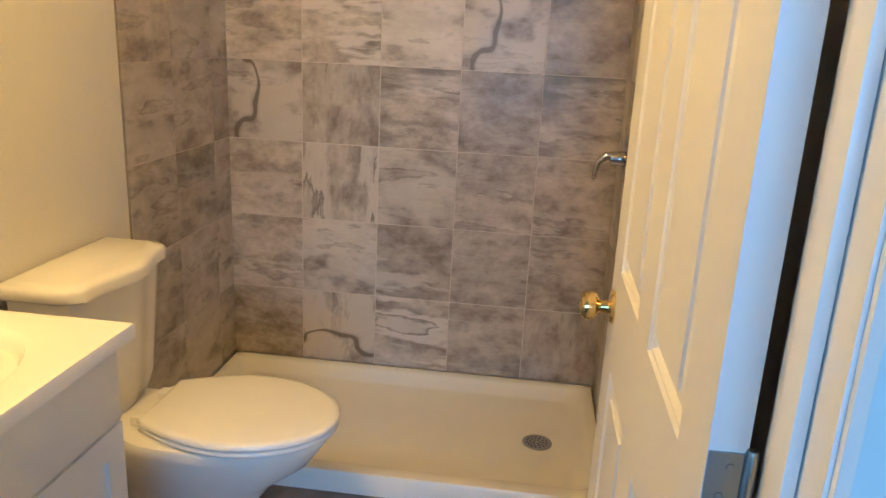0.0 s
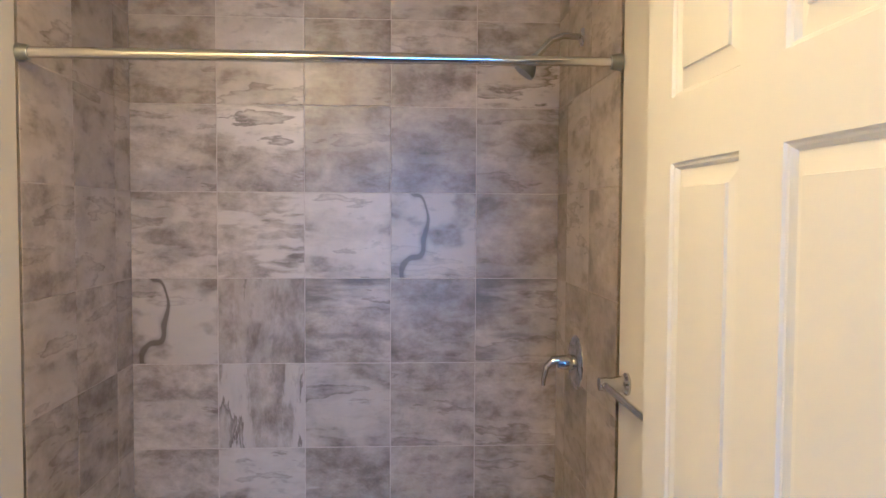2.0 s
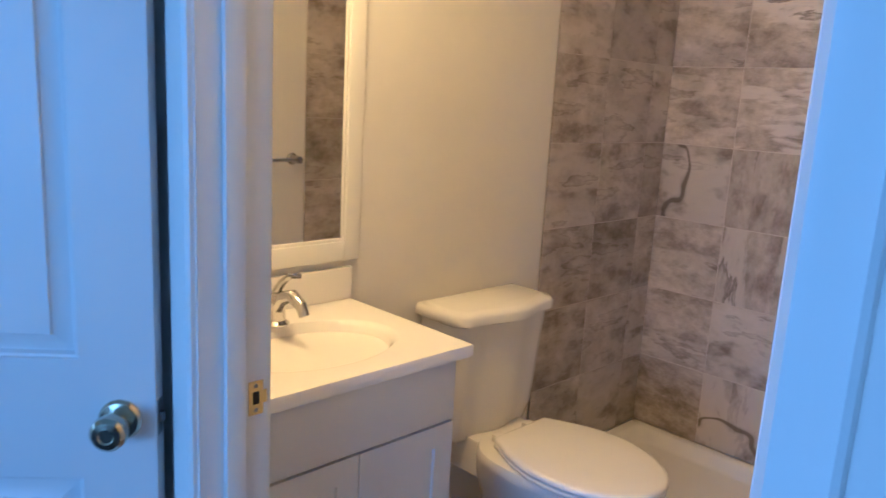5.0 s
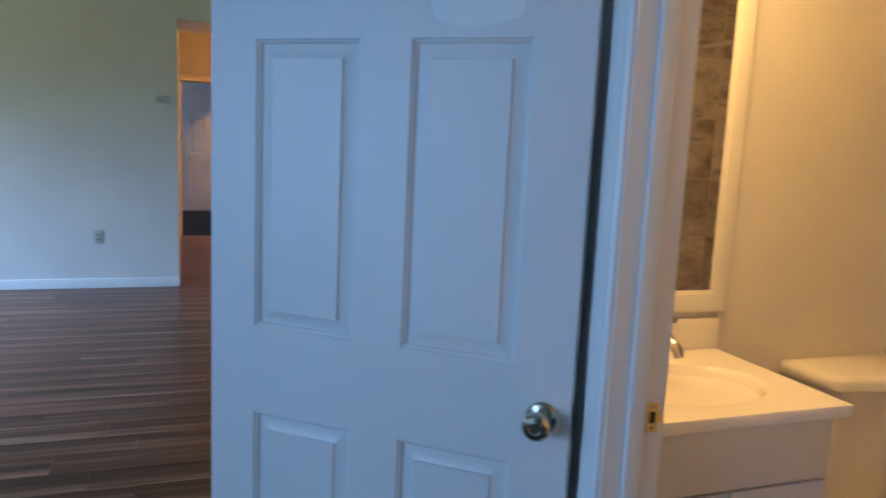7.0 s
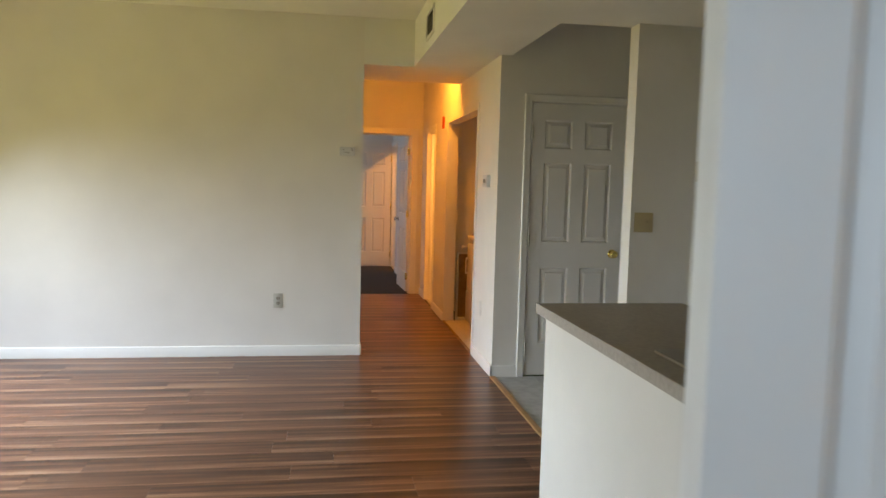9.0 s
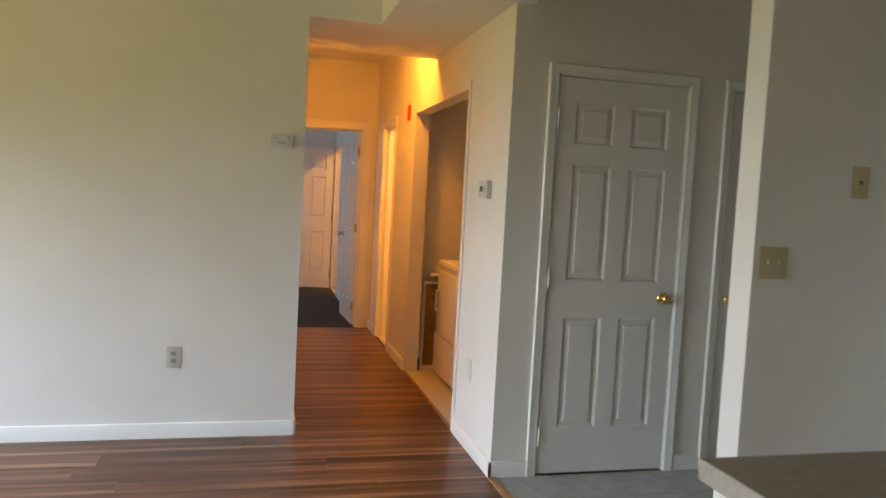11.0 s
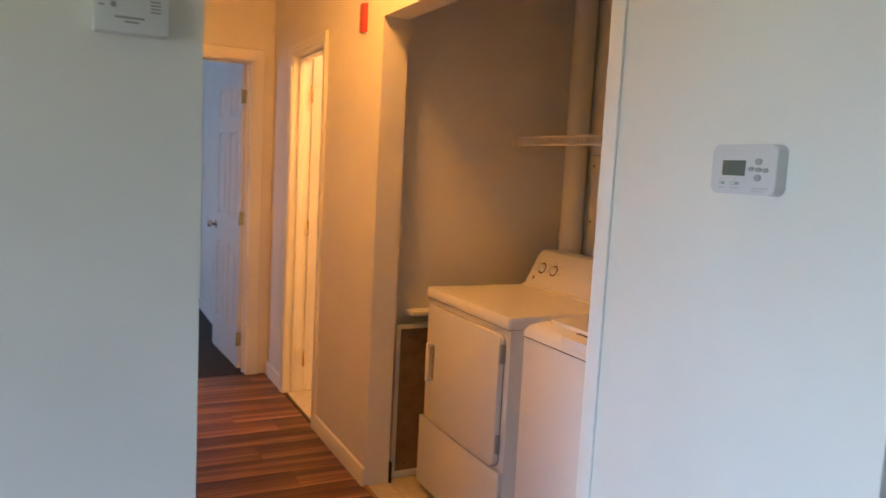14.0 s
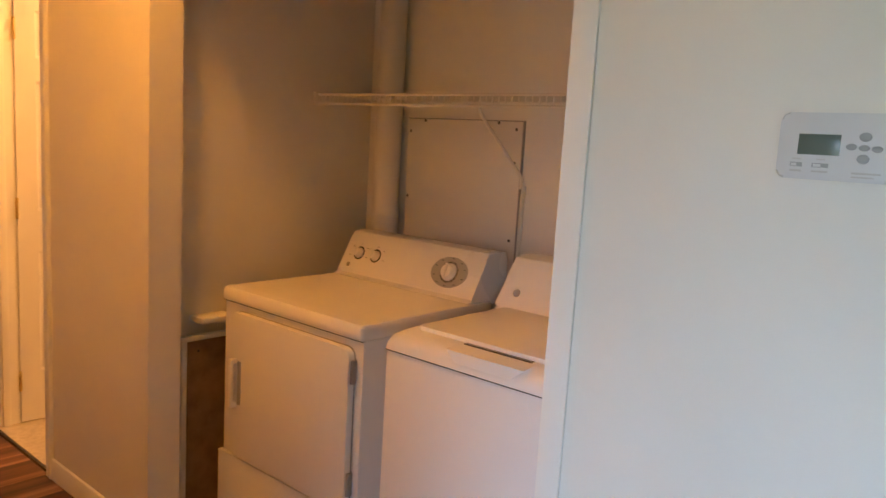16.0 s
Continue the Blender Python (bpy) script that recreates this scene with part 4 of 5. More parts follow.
valve = thing("shower_valve", "chrome shower valve with curved lever handle", "shower valve", pose(1.516, -0.312, 1.052))
part("escutcheon", lathe([(0, 0), (0.088, 0), (0.087, 0.004), (0.075, 0.012), (0.045, 0.017), (0, 0.018)], pose(0, 0, 0, 0, -90, 0), 36), M_CHROME, valve)
part("hub", lathe([(0, 0.016), (0.026, 0.016), (0.024, 0.045), (0.020, 0.060), (0, 0.064)], pose(0, 0, 0, 0, -90, 0), 24), M_CHROME, valve)
part("lever", tube([(-0.045, 0, 0.008), (-0.075, 0, 0.006), (-0.098, 0, -0.015), (-0.106, 0, -0.050), (-0.108, 0, -0.075)], [0.016, 0.014, 0.010, 0.008, 0.006], 12), M_CHROME, valve)

tb = thing("towel_bar", "chrome towel bar on the bathroom wall", "towel bar", pose(1.524, -0.825, 1.098))
for y in (0, -0.60):
    part("post", lathe([(0, 0), (0.029, 0), (0.029, 0.006), (0.022, 0.012), (0.016, 0.048), (0.018, 0.056), (0.017, 0.074), (0, 0.078)], pose(0, y, 0, 0, -90, 0), 20), M_CHROME, tb)
part("bar", tube([(-0.062, -0.01, 0), (-0.062, -0.59, 0)], 0.0085, 14), M_CHROME, tb)

# ---- living room wall and hall fittings ----


def duplex(m, label):
    o = thing("wall_outlet", label, "outlet", m)
    part("plate", boxes((-0.037, 0.037, 0, 0.005, -0.059, 0.059), bevel=0.0022), M_OUTLET, o)
    for dz in (-0.020, 0.020):
        r = part("socket", prism([(0.0155 * math.cos(2 * math.pi * i / 20), max(-0.0125, min(0.0125, 0.0155 * math.sin(2 * math.pi * i / 20)))) for i in range(20)], 0.005, 0.0075, Matrix.Translation((0, 0, dz)) @ Matrix(((1, 0, 0, 0), (0, 0, 1, 0), (0, 1, 0, 0), (0, 0, 0, 1)))), M_SOCKET, o)
        part("slot", boxes((-0.0075, -0.0055, 0.0071, 0.0079, dz - 0.001, dz + 0.008), (0.0055, 0.0075, 0.0071, 0.0079, dz - 0.001, dz + 0.007), (-0.002, 0.002, 0.0071, 0.0079, dz - 0.010, dz - 0.006)), M_INK, r)
    part("screw", lathe([(0, 0.005), (0.003, 0.005), (0.002, 0.0062), (0, 0.0062)], pose(0, 0, 0, -90, 0, 0), 10), M_STEEL, o)
    return o


duplex(pose(-5.375, -3.738, 0.454, 0, 0, -90), "white duplex outlet on the living room wall")
jk = thing("wall_plate", "blank white cover plate low on the wall", "wall plate", pose(-5.062, -2.13, 0.447, 0, 0, 180))
part("plate", boxes((-0.036, 0.036, 0, 0.005, -0.058, 0.058), bevel=0.0022), M_PLATE, jk)
for z in (-0.0425, 0.0425):
    part("screw", boxes((-0.003, 0.003, 0.005, 0.006, z - 0.0025, z + 0.0025)), M_STEEL, jk)

co = thing("carbon_monoxide_alarm", "white plastic alarm box on the wall", "alarm", pose(-5.375, -3.20, 1.672, 0, 0, -90))
part("case", boxes((-0.062, 0.062, 0, 0.034, -0.034, 0.034), bevel=0.006), M_THERM, co)
bm = bmesh.new()
for i in range(4):
    box(bm, -0.047, -0.030, 0.0338, 0.0346, 0.004 + i * 0.006, 0.007 + i * 0.006)
part("vent_slot", bm, M_GREY, co)
part("print_bar", boxes((-0.020, 0.028, 0.0338, 0.0346, -0.010, -0.006), (-0.012, 0.012, 0.0338, 0.0346, -0.017, -0.0135)), M_GREY, co)
bm = lathe([(0, 0.034), (0.005, 0.034), (0.005, 0.036), (0, 0.036)], pose(0.03, 0, 0.012, -90, 0, 0), 12)
box(bm, 0.044, 0.054, 0.0338, 0.0346, 0.008, 0.011)
part("test_button", bm, M_GREY, co)

th = thing("thermostat", "white programmable thermostat with grey screen and buttons", "thermostat", pose(-4.921, -2.13, 1.460, 0, 0, 180))
part("case", prism(outline_rect(-0.076, 0.076, -0.047, 0.047, 0.012), 0, 0.028, Matrix(((1, 0, 0, 0), (0, 0, 1, 0), (0, 1, 0, 0), (0, 0, 0, 1))), bevel=0.005), M_THERM, th)
part("screen", boxes((-0.006, 0.049, 0.0278, 0.0290, -0.012, 0.017), bevel=0.0004), M_LCD, th, "dark grey display")
for x, z, w, h in ((-0.036, 0.015, 0.008, 0.0065), (-0.036, -0.015, 0.008, 0.0065), (-0.036, 0.0, 0.007, 0.0045), (-0.020, 0.001, 0.007, 0.0045), (-0.052, -0.001, 0.007, 0.0045)):
    part("button", lathe([(0, 0.0275), (w, 0.0275), (w * 0.95, 0.0302), (w * 0.5, 0.0310), (0, 0.0312)], pose(x, 0, z, -90, 0, 0) @ Matrix.Diagonal((1, h / w, 1, 1)), 16), M_BUTTON, th)
for x, w in ((0.049, 0.008), (0.017, 0.011)):
    sw = part("slide_switch", boxes((x - w, x + w, 0.0278, 0.0287, -0.0295, -0.0235), bevel=0.0003), M_BUTTON, th)
    part("slider", boxes((x - 0.001, x + w * 0.8, 0.0287, 0.0305, -0.0285, -0.0245), bevel=0.0004), M_THERM, sw)
    part("print_bar", boxes((x - w, x + w, 0.0278, 0.0283, -0.0365, -0.034), (x - 0.006, x + 0.006, 0.0278, 0.0283, -0.019, -0.0175)), M_LGREY, th)
part("print_bar", boxes((-0.060, -0.024, 0.0278, 0.0283, -0.036, -0.0335), (-0.052, -0.024, 0.0278, 0.0283, -0.041, -0.039)), M_LGREY, th)

fs = thing("light_switch", "white light switch on the far bedroom wall", "light switch", pose(-11.05, -2.22, 1.28, 0, 0, 180))
part("plate", boxes((-0.036, 0.036, 0, 0.005, -0.058, 0.058), bevel=0.0022), M_PLATE, fs)
part("toggle", boxes((-0.005, 0.005, 0.005, 0.014, -0.004, 0.010), bevel=0.002), M_PLATE, fs)
duplex(pose(-10.41, -2.22, 0.47, 0, 0, 180), "white duplex outlet on the far bedroom wall")
tg = solid("alarm_pull_tag", boxes((-7.135, -7.083, -2.152, -2.131, 2.014, 2.138), bevel=0.003), M_RED, "small red alarm strobe box on the hall wall", "alarm")
sp = thing("light_switch", "ivory double light switch on the kitchen wall", "light switch", pose(-3.38, -1.54, 1.235, 0, 0, -90))
part("plate", boxes((-0.058, 0.058, 0, 0.006, -0.057, 0.057), bevel=0.0025), M_IVORY, sp)
for x in (-0.023, 0.023):
    part("toggle", boxes((x - 0.005, x + 0.005, 0.006, 0.016, -0.004, 0.010), bevel=0.002), M_IVORY, sp)
ph = thing("wall_plate", "ivory phone jack plate on the kitchen wall", "wall plate", pose(-3.38, -1.197, 1.54, 0, 0, -90))
part("plate", boxes((-0.036, 0.036, 0, 0.006, -0.058, 0.058), bevel=0.0025), M_IVORY, ph)
part("jack", boxes((-0.007, 0.007, 0.006, 0.0068, -0.007, 0.007)), M_INK, ph)


def grille(x):
    v = thing("air_vent", "white louvred air vent in the soffit", "air vent", pose(x, -2.67, 2.53), "soffit air vents")
    # dark sheet stands for the shade inside the duct
    part("duct_shade", boxes((-0.15, 0.15, -0.002, -0.0005, -0.075, 0.075)), M_DARK, v)
    part("frame", boxes((-0.17, 0.17, -0.012, -0.0006, 0.075, 0.095), (-0.17, 0.17, -0.012, -0.0006, -0.095, -0.075), (-0.17, -0.15, -0.012, -0.0006, -0.075, 0.075), (0.15, 0.17, -0.012, -0.0006, -0.075, 0.075)), M_TRIM, v)
    for i in range(7):
        z = -0.066 + i * 0.022
        part("slat", loft([[(-0.15, -0.010, z - 0.006), (-0.15, -0.0085, z - 0.006), (-0.15, -0.0025, z + 0.006), (-0.15, -0.004, z + 0.006)], [(0.15, -0.010, z - 0.006), (0.15, -0.0085, z - 0.006), (0.15, -0.0025, z + 0.006), (0.15, -0.004, z + 0.006)]]), M_GREY, v)


grille(-4.45)
grille(-2.75)


def dome_lamp(x, y, z, mat, label):
    o = thing("ceiling_lamp", label, "ceiling lamp", pose(x, y, z))
    part("ring", lathe([(0, 0), (0.14, 0), (0.145, -0.012), (0.13, -0.022), (0, -0.022)], None, 28), M_BRASS, o)
    part("diffuser", lathe([(0.128, -0.0225), (0.12, -0.05), (0.09, -0.08), (0.045, -0.098), (0, -0.103)], None, 28), mat, o, "glowing opal glass bowl")


dome_lamp(0.44, -1.98, 2.399, M_BULB_BATH, "lit flush ceiling lamp in the bathroom")
dome_lamp(-6.52, -2.60, 2.739, M_BULB_HALL, "lit flush ceiling lamp in the hallway")
dome_lamp(-7.75, -1.25, 2.599, M_BULB_BATH2, "lit flush ceiling lamp in the second bathroom")

dome_lamp(-11.0, -1.4, 2.599, M_BULB_BATH2, "lit flush ceiling lamp in the far bathroom")

# ---- kitchen ----
structure("wall_half", boxes((-2.32, -0.12, -2.44, -2.34, 0, 0.884)), M_WALL, "white painted half wall under the breakfast bar", "wall")
bc = thing("base_cabinet", "white kitchen base cabinet behind the half wall", "cabinet", pose(-2.31, -2.338, 0))
part("body", boxes((0, 2.18, 0, 0.50, 0.10, 0.884), (0, 2.18, 0, 0.44, 0.0, 0.099)), M_CAB, bc)
for i in range(5):
    part("door", boxes((0.01 + i * 0.435, 0.435 + i * 0.435, 0.501, 0.519, 0.12, 0.86), bevel=0.003), M_CAB, bc)
ct = thing("countertop", "taupe laminate countertop of the kitchen peninsula", "countertop", pose(-2.36, -2.475, 0.885))
SX0, SX1, SY0, SY1 = 0.945, 1.72, 0.115, 0.555
part("top", boxes((0.004, SX0, 0.004, 0.675, 0.0, 0.040), (SX1, 2.24, 0.004, 0.675, 0.0, 0.040), (SX0, SX1, 0.004, SY0, 0.0, 0.040), (SX0, SX1, SY1, 0.675, 0.0, 0.040)), M_COUNTER, ct)
part("edge_band", boxes((0.0, 2.24, 0.0, 0.0038, -0.002, 0.0395), (0.0, 0.0038, 0.0038, 0.675, -0.002, 0.0395)), M_EDGE, ct, "pale laminate edge band")
sk = thing("kitchen_sink", "stainless steel drop-in kitchen sink", "sink", pose(-2.36, -2.475, 0.925))
ri = [rr(SX0 - 0.015, SX1 + 0.015, SY0 - 0.015, SY1 + 0.015, 0.03, 0.0005), rr(SX0 - 0.012, SX1 + 0.012, SY0 - 0.012, SY1 + 0.012, 0.03, 0.006), rr(SX0 + 0.03, SX1 - 0.03, SY0 + 0.10, SY1 - 0.02, 0.05, 0.005), rr(SX0 + 0.035, SX1 - 0.035, SY0 + 0.105, SY1 - 0.025, 0.05, -0.01), rr(SX0 + 0.06, SX1 - 0.06, SY0 + 0.13, SY1 - 0.05, 0.06, -0.15)]
part("basin", loft(ri, cap=(False, True)), M_SINK, sk, smooth=50)
kf = thing("kitchen_faucet", "chrome single-lever kitchen faucet at the sink", "faucet", pose(-1.105, -2.312, 0.931))
part("base_plate", prism(outline_rect(-0.10, 0.10, -0.025, 0.025, 0.024), 0, 0.008), M_CHROME, kf)
part("body", lathe([(0, 0.008), (0.024, 0.008), (0.022, 0.08), (0.025, 0.095), (0.02, 0.11), (0, 0.114)], None, 20), M_CHROME, kf)
part("spout", tube([(0, 0.0, 0.05), (0.02, 0.06, 0.065), (0.04, 0.13, 0.060), (0.055, 0.19, 0.040)], [0.013, 0.012, 0.012, 0.011], 12), M_CHROME, kf)
part("lever", tube([(0, 0, 0.105), (0.03, 0.03, 0.13), (0.075, 0.06, 0.165), (0.09, 0.07, 0.175)], [0.018, 0.012, 0.009, 0.013], 12), M_CHROME, kf)

fr = thing("refrigerator", "white top-freezer refrigerator beside the kitchen wall", "refrigerator", pose(-3.335, -0.13, 0, 0, 0, -90))
part("body", boxes((0, 0.60, 0, 0.74, 0.03, 1.672), bevel=0.008), M_APPL, fr)
part("freezer_door", boxes((0.604, 0.675, 0, 0.74, 1.235, 1.672), bevel=0.012), M_APPL, fr)
part("door", boxes((0.604, 0.675, 0, 0.74, 0.09, 1.220), bevel=0.012), M_APPL, fr)
part("kick_grille", boxes((0.02, 0.60, 0.02, 0.72, 0.001, 0.029)), M_GREY, fr)
part("handle", boxes((0.675, 0.705, 0.68, 0.71, 0.80, 1.19), bevel=0.006), M_APPL2, fr)
part("hinge_cap", boxes((0.56, 0.66, 0.03, 0.09, 1.6725, 1.69), bevel=0.004), M_APPL2, fr)

pl = thing("pendant_lamp", "unlit white glass dome pendant over the kitchen sink", "pendant lamp", pose(-2.0, -1.54, 1.93))
part("shade", lathe([(0.250, 0.0), (0.252, 0.012), (0.236, 0.055), (0.19, 0.105), (0.12, 0.145), (0.05, 0.165), (0.0, 0.170), (0.0, 0.165), (0.05, 0.160), (0.12, 0.140), (0.185, 0.10), (0.231, 0.053), (0.246, 0.012), (0.250, 0.0)], None, 40), M_SHADE, pl, smooth=60)
part("stem", tube([(0, 0, 0.168), (0, 0, 0.425)], 0.007), M_BRASS, pl)
part("canopy", lathe([(0, 0.415), (0.05, 0.425), (0.06, 0.439), (0, 0.439)], None, 24), M_BRASS, pl)

# ---- laundry closet ----


def side_prism(pts, x0, x1, bevel=0.0):
    """An outline in yz pushed along x."""
    m = Matrix(((0, 0, 1, 0), (1, 0, 0, 0), (0, 1, 0, 0), (0, 0, 0, 1)))
    return prism(pts, x0, x1, m, bevel=bevel)


dry = thing("clothes_dryer", "white front-loading clothes dryer with three dials", "dryer", pose(-6.824, -1.895, 0))
W = 0.697
part("cabinet", boxes((0.003, W - 0.003, 0.006, 0.69, 0.02, 0.868), bevel=0.006), M_APPL, dry)
part("top", loft([rr(0, W, -0.004, 0.60, 0.012, 0.8695), rr(0, W, -0.006, 0.60, 0.012, 0.874), rr(0, W, -0.006, 0.60, 0.014, 0.906), rr(0.006, W - 0.006, 0.0, 0.596, 0.014, 0.914), rr(0.03, W - 0.03, 0.03, 0.57, 0.02, 0.916)]), M_APPL, dry, smooth=40)
dd = part("door", prism(outline_rect(0.075, 0.662, 0.345, 0.842, 0.03), -0.020, 0.0055, Matrix(((1, 0, 0, 0), (0, 0, 1, 0), (0, 1, 0, 0), (0, 0, 0, 1))), bevel=0.006), M_APPL, dry, "white dryer door panel")
# grey outline and dark strip colour in the shade of the panel joints
part("seam_shade", prism(outline_rect(0.0728, 0.6642, 0.3428, 0.8442, 0.032), 0.0020, 0.0058, Matrix(((1, 0, 0, 0), (0, 0, 1, 0), (0, 1, 0, 0), (0, 0, 0, 1)))), M_GREY, dry)
part("seam_shade", boxes((0.006, W - 0.006, 0.0, 0.60, 0.866, 0.8692)), M_DARK, dry)
part("handle", boxes((0.100, 0.118, -0.044, -0.034, 0.520, 0.688), (0.100, 0.118, -0.036, -0.0195, 0.520, 0.537), (0.100, 0.118, -0.036, -0.0195, 0.671, 0.688), bevel=0.004), M_APPL2, dd, "white plastic door handle")
# flat grey patch gives the shade of a grip recess, none is cut
part("handle_recess_shade", boxes((0.119, 0.138, -0.0207, -0.0200, 0.530, 0.680)), M_GREY, dd)
for z in (0.435, 0.775):
    part("hinge", boxes((0.6625, 0.672, -0.014, 0.004, z - 0.035, z + 0.035), bevel=0.002), M_GREY, dd)
part("lower_panel", boxes((0.003, W - 0.003, -0.014, 0.0055, 0.03, 0.336), bevel=0.003), M_APPL, dry)
cons = part("console", side_prism([(0.475, 0.917), (0.500, 0.925), (0.560, 1.055), (0.580, 1.076), (0.610, 1.080), (0.675, 1.075), (0.685, 1.05), (0.685, 0.90), (0.60, 0.90), (0.60, 0.917)], 0.012, W - 0.012, bevel=0.006), M_APPL2, dry, "sloped white control console")


def on_console(x, s, bm_fn, name, mat, parent, label=""):
    """Set a dial on the slope: s from its foot to its top."""
    a, b = Vector((x, 0.500, 0.925)), Vector((x, 0.560, 1.055))
    p = a.lerp(b, s)
    up = (b - a).normalized()
    nrm = Vector((0, -up.z, up.y))
    m = Matrix.Translation(p) @ Matrix((Vector((1, 0, 0)), up, Vector((1, 0, 0)).cross(up))).transposed().to_4x4()
    return part(name, bm_fn(m), mat, parent, label)


def dial_mesh(r):
    def make(m):
        bm = lathe([(0, 0.0), (r, 0.0), (r * 0.96, 0.006), (r * 0.80, 0.010), (r * 0.74, 0.020), (r * 0.66, 0.023), (0, 0.023)], m, 24)
        g = bmesh.new()
        box(g, -0.004, 0.004, -r * 0.78, r * 0.78, 0.020, 0.030)
        for f in g.faces:
            bm.faces.new([bm.verts.new(m @ v.co) for v in f.verts])
        g.free()
        return bm
    return make


def ring_mesh(r0, r1, sx=1.0):
    def make(m):
        return lathe([(r0, 0.0012), (r1, 0.0012), (r1, 0.0020), (r0, 0.0020), (r0, 0.0012)], m @ Matrix.Diagonal((sx, 1, 1, 1)), 32)
    return make


def print_marks(r, angles, w=0.010, h=0.0025):
    def make(m):
        bm = bmesh.new()
        for a in angles:
            c = Vector((1.35 * r * math.cos(radians(a)), r * math.sin(radians(a)), 0))
            vs = [bm.verts.new(m @ (c + Vector((sx * w, sy * h, 0.0023)))) for sx, sy in ((-0.5, -0.5), (0.5, -0.5), (0.5, 0.5), (-0.5, 0.5))]
            bm.faces.new(vs)
        return bm
    return make


for x in (0.092, 0.182):
    on_console(x, 0.58, ring_mesh(0.021, 0.0265), "dial_ring", M_INK, cons)
    on_console(x, 0.58, dial_mesh(0.0205), "dial", M_APPL2, cons, "white rotary dial")
    for a in (40, 90, 140, 200, 340):
        on_console(x, 0.58, print_marks(0.036, (a,)), "print_bar", M_GREY, cons)
on_console(0.550, 0.55, ring_mesh(0.0, 0.056, 1.45), "dial_panel", M_BUTTON, cons, "grey oval dial panel")
on_console(0.550, 0.55, ring_mesh(0.033, 0.039), "dial_ring", M_INK, cons)
on_console(0.550, 0.55, dial_mesh(0.032), "dial", M_APPL2, cons, "large white timer dial")
for a in (20, 50, 90, 130, 160, 200, 235, 270, 305, 340):
    on_console(0.550, 0.55, print_marks(0.050, (a,)), "print_bar", M_INK, cons)
on_console(0.055, 0.22, ring_mesh(0.0, 0.009), "badge", M_GREY, cons, "small round maker badge")

wsh = thing("washing_machine", "white top-loading washing machine beside the dryer", "washing machine", pose(-6.038, -1.895, 0))
part("cabinet", boxes((0.003, W - 0.003, 0.0, 0.68, 0.02, 0.872), bevel=0.006), M_APPL, wsh)
# dark strip colours in the shade under the top deck
part("seam_shade", boxes((0.006, W - 0.006, -0.003, 0.60, 0.8700, 0.8738)), M_DARK, wsh)
part("top_deck", loft([rr(0, W, -0.006, 0.68, 0.014, 0.874), rr(0, W, -0.006, 0.68, 0.02, 0.892), rr(0.008, W - 0.008, 0.004, 0.674, 0.03, 0.912), rr(0.03, W - 0.03, 0.03, 0.66, 0.035, 0.926), rr(0.05, W - 0.05, 0.05, 0.65, 0.035, 0.928)]), M_APPL2, wsh, smooth=60)
part("lid", prism(outline_rect(0.06, W - 0.06, 0.062, 0.46, 0.012), 0.9285, 0.940, bevel=0.004), M_APPL, wsh, "closed white washer lid")
part("lid_grip", loft([[(x, -0.0075 + 0.0 * i, z) for x, z in ((0.22, 0.922), (0.25, 0.892), (0.42, 0.892), (0.46, 0.922))] for i in (0,)] + [[(x, 0.055, z) for x, z in ((0.22, 0.9295), (0.25, 0.918), (0.42, 0.918), (0.46, 0.9295))]]), M_APPL2, wsh)
# flat dark patch painted for the shade under the lid's front edge
part("lid_gap_shade", boxes((0.235, 0.445, 0.044, 0.061, 0.9284, 0.9292)), M_DARK, wsh)
wc = part("console", side_prism([(0.455, 0.929), (0.475, 0.935), (0.530, 1.045), (0.560, 1.085), (0.600, 1.095), (0.665, 1.09), (0.68, 1.06), (0.68, 0.929)], 0.015, W - 0.015, bevel=0.012), M_APPL2, wsh, "sloped white control console")
part("badge", lathe([(0, 0), (0.013, 0), (0.012, 0.002), (0, 0.002)], pose(0.075, 0.4985, 0.982, 63, 0, 0), 20), M_GREY, wc, "small round maker badge")

part_pipe = thing("dryer_duct", "white painted round duct rising behind the dryer", "duct", pose(-6.803, -1.163, 0))
part("pipe", lathe([(0, 0.92), (0.056, 0.92), (0.056, 1.13), (0.0590, 1.135), (0.0590, 1.15), (0.056, 1.155), (0.056, 1.175), (0.0530, 1.18), (0.0530, 2.599), (0, 2.599)], None, 28), M_PIPE, part_pipe)
part("foil_tape", lathe([(0.0564, 1.06), (0.0568, 1.06), (0.0568, 1.085), (0.0564, 1.085)], None, 28), M_WIRE, part_pipe)
part("elbow", lathe([(0, 0.05), (0.056, 0.05), (0.056, 0.919), (0, 0.919)], None, 24), M_PIPE, part_pipe)
ap = thing("access_panel", "painted metal access panel screwed to the closet wall", "access panel", pose(-6.742, -1.1, 0.80))
part("panel", boxes((0, 0.557, -0.012, -0.001, 0, 0.728), bevel=0.003), M_PIPE, ap)
for x, z in ((0.012, 0.68), (0.012, 0.42), (0.012, 0.15), (0.53, 0.70), (0.53, 0.58), (0.53, 0.30), (0.09, 0.722), (0.45, 0.722)):
    part("screw", lathe([(0, 0), (0.006, 0), (0.004, 0.002), (0, 0.002)], pose(x, -0.012, z, 90, 0, 0), 10), M_INK, ap, "rusty screw head")
for a in ((0.0, 0.557, -0.0125, -0.0015, 0.7285, 0.7315), (0.5575, 0.5620, -0.0125, -0.0015, 0.0, 0.7315)):
    part("caulk_gap", boxes(a), M_GREY, ap)
wp = solid("surface_conduit", tube([(-6.17, -1.108, 0.10), (-6.17, -1.108, 1.24), (-6.165, -1.108, 1.30)], 0.008), M_PIPE, "thin painted conduit on the closet wall", "conduit")

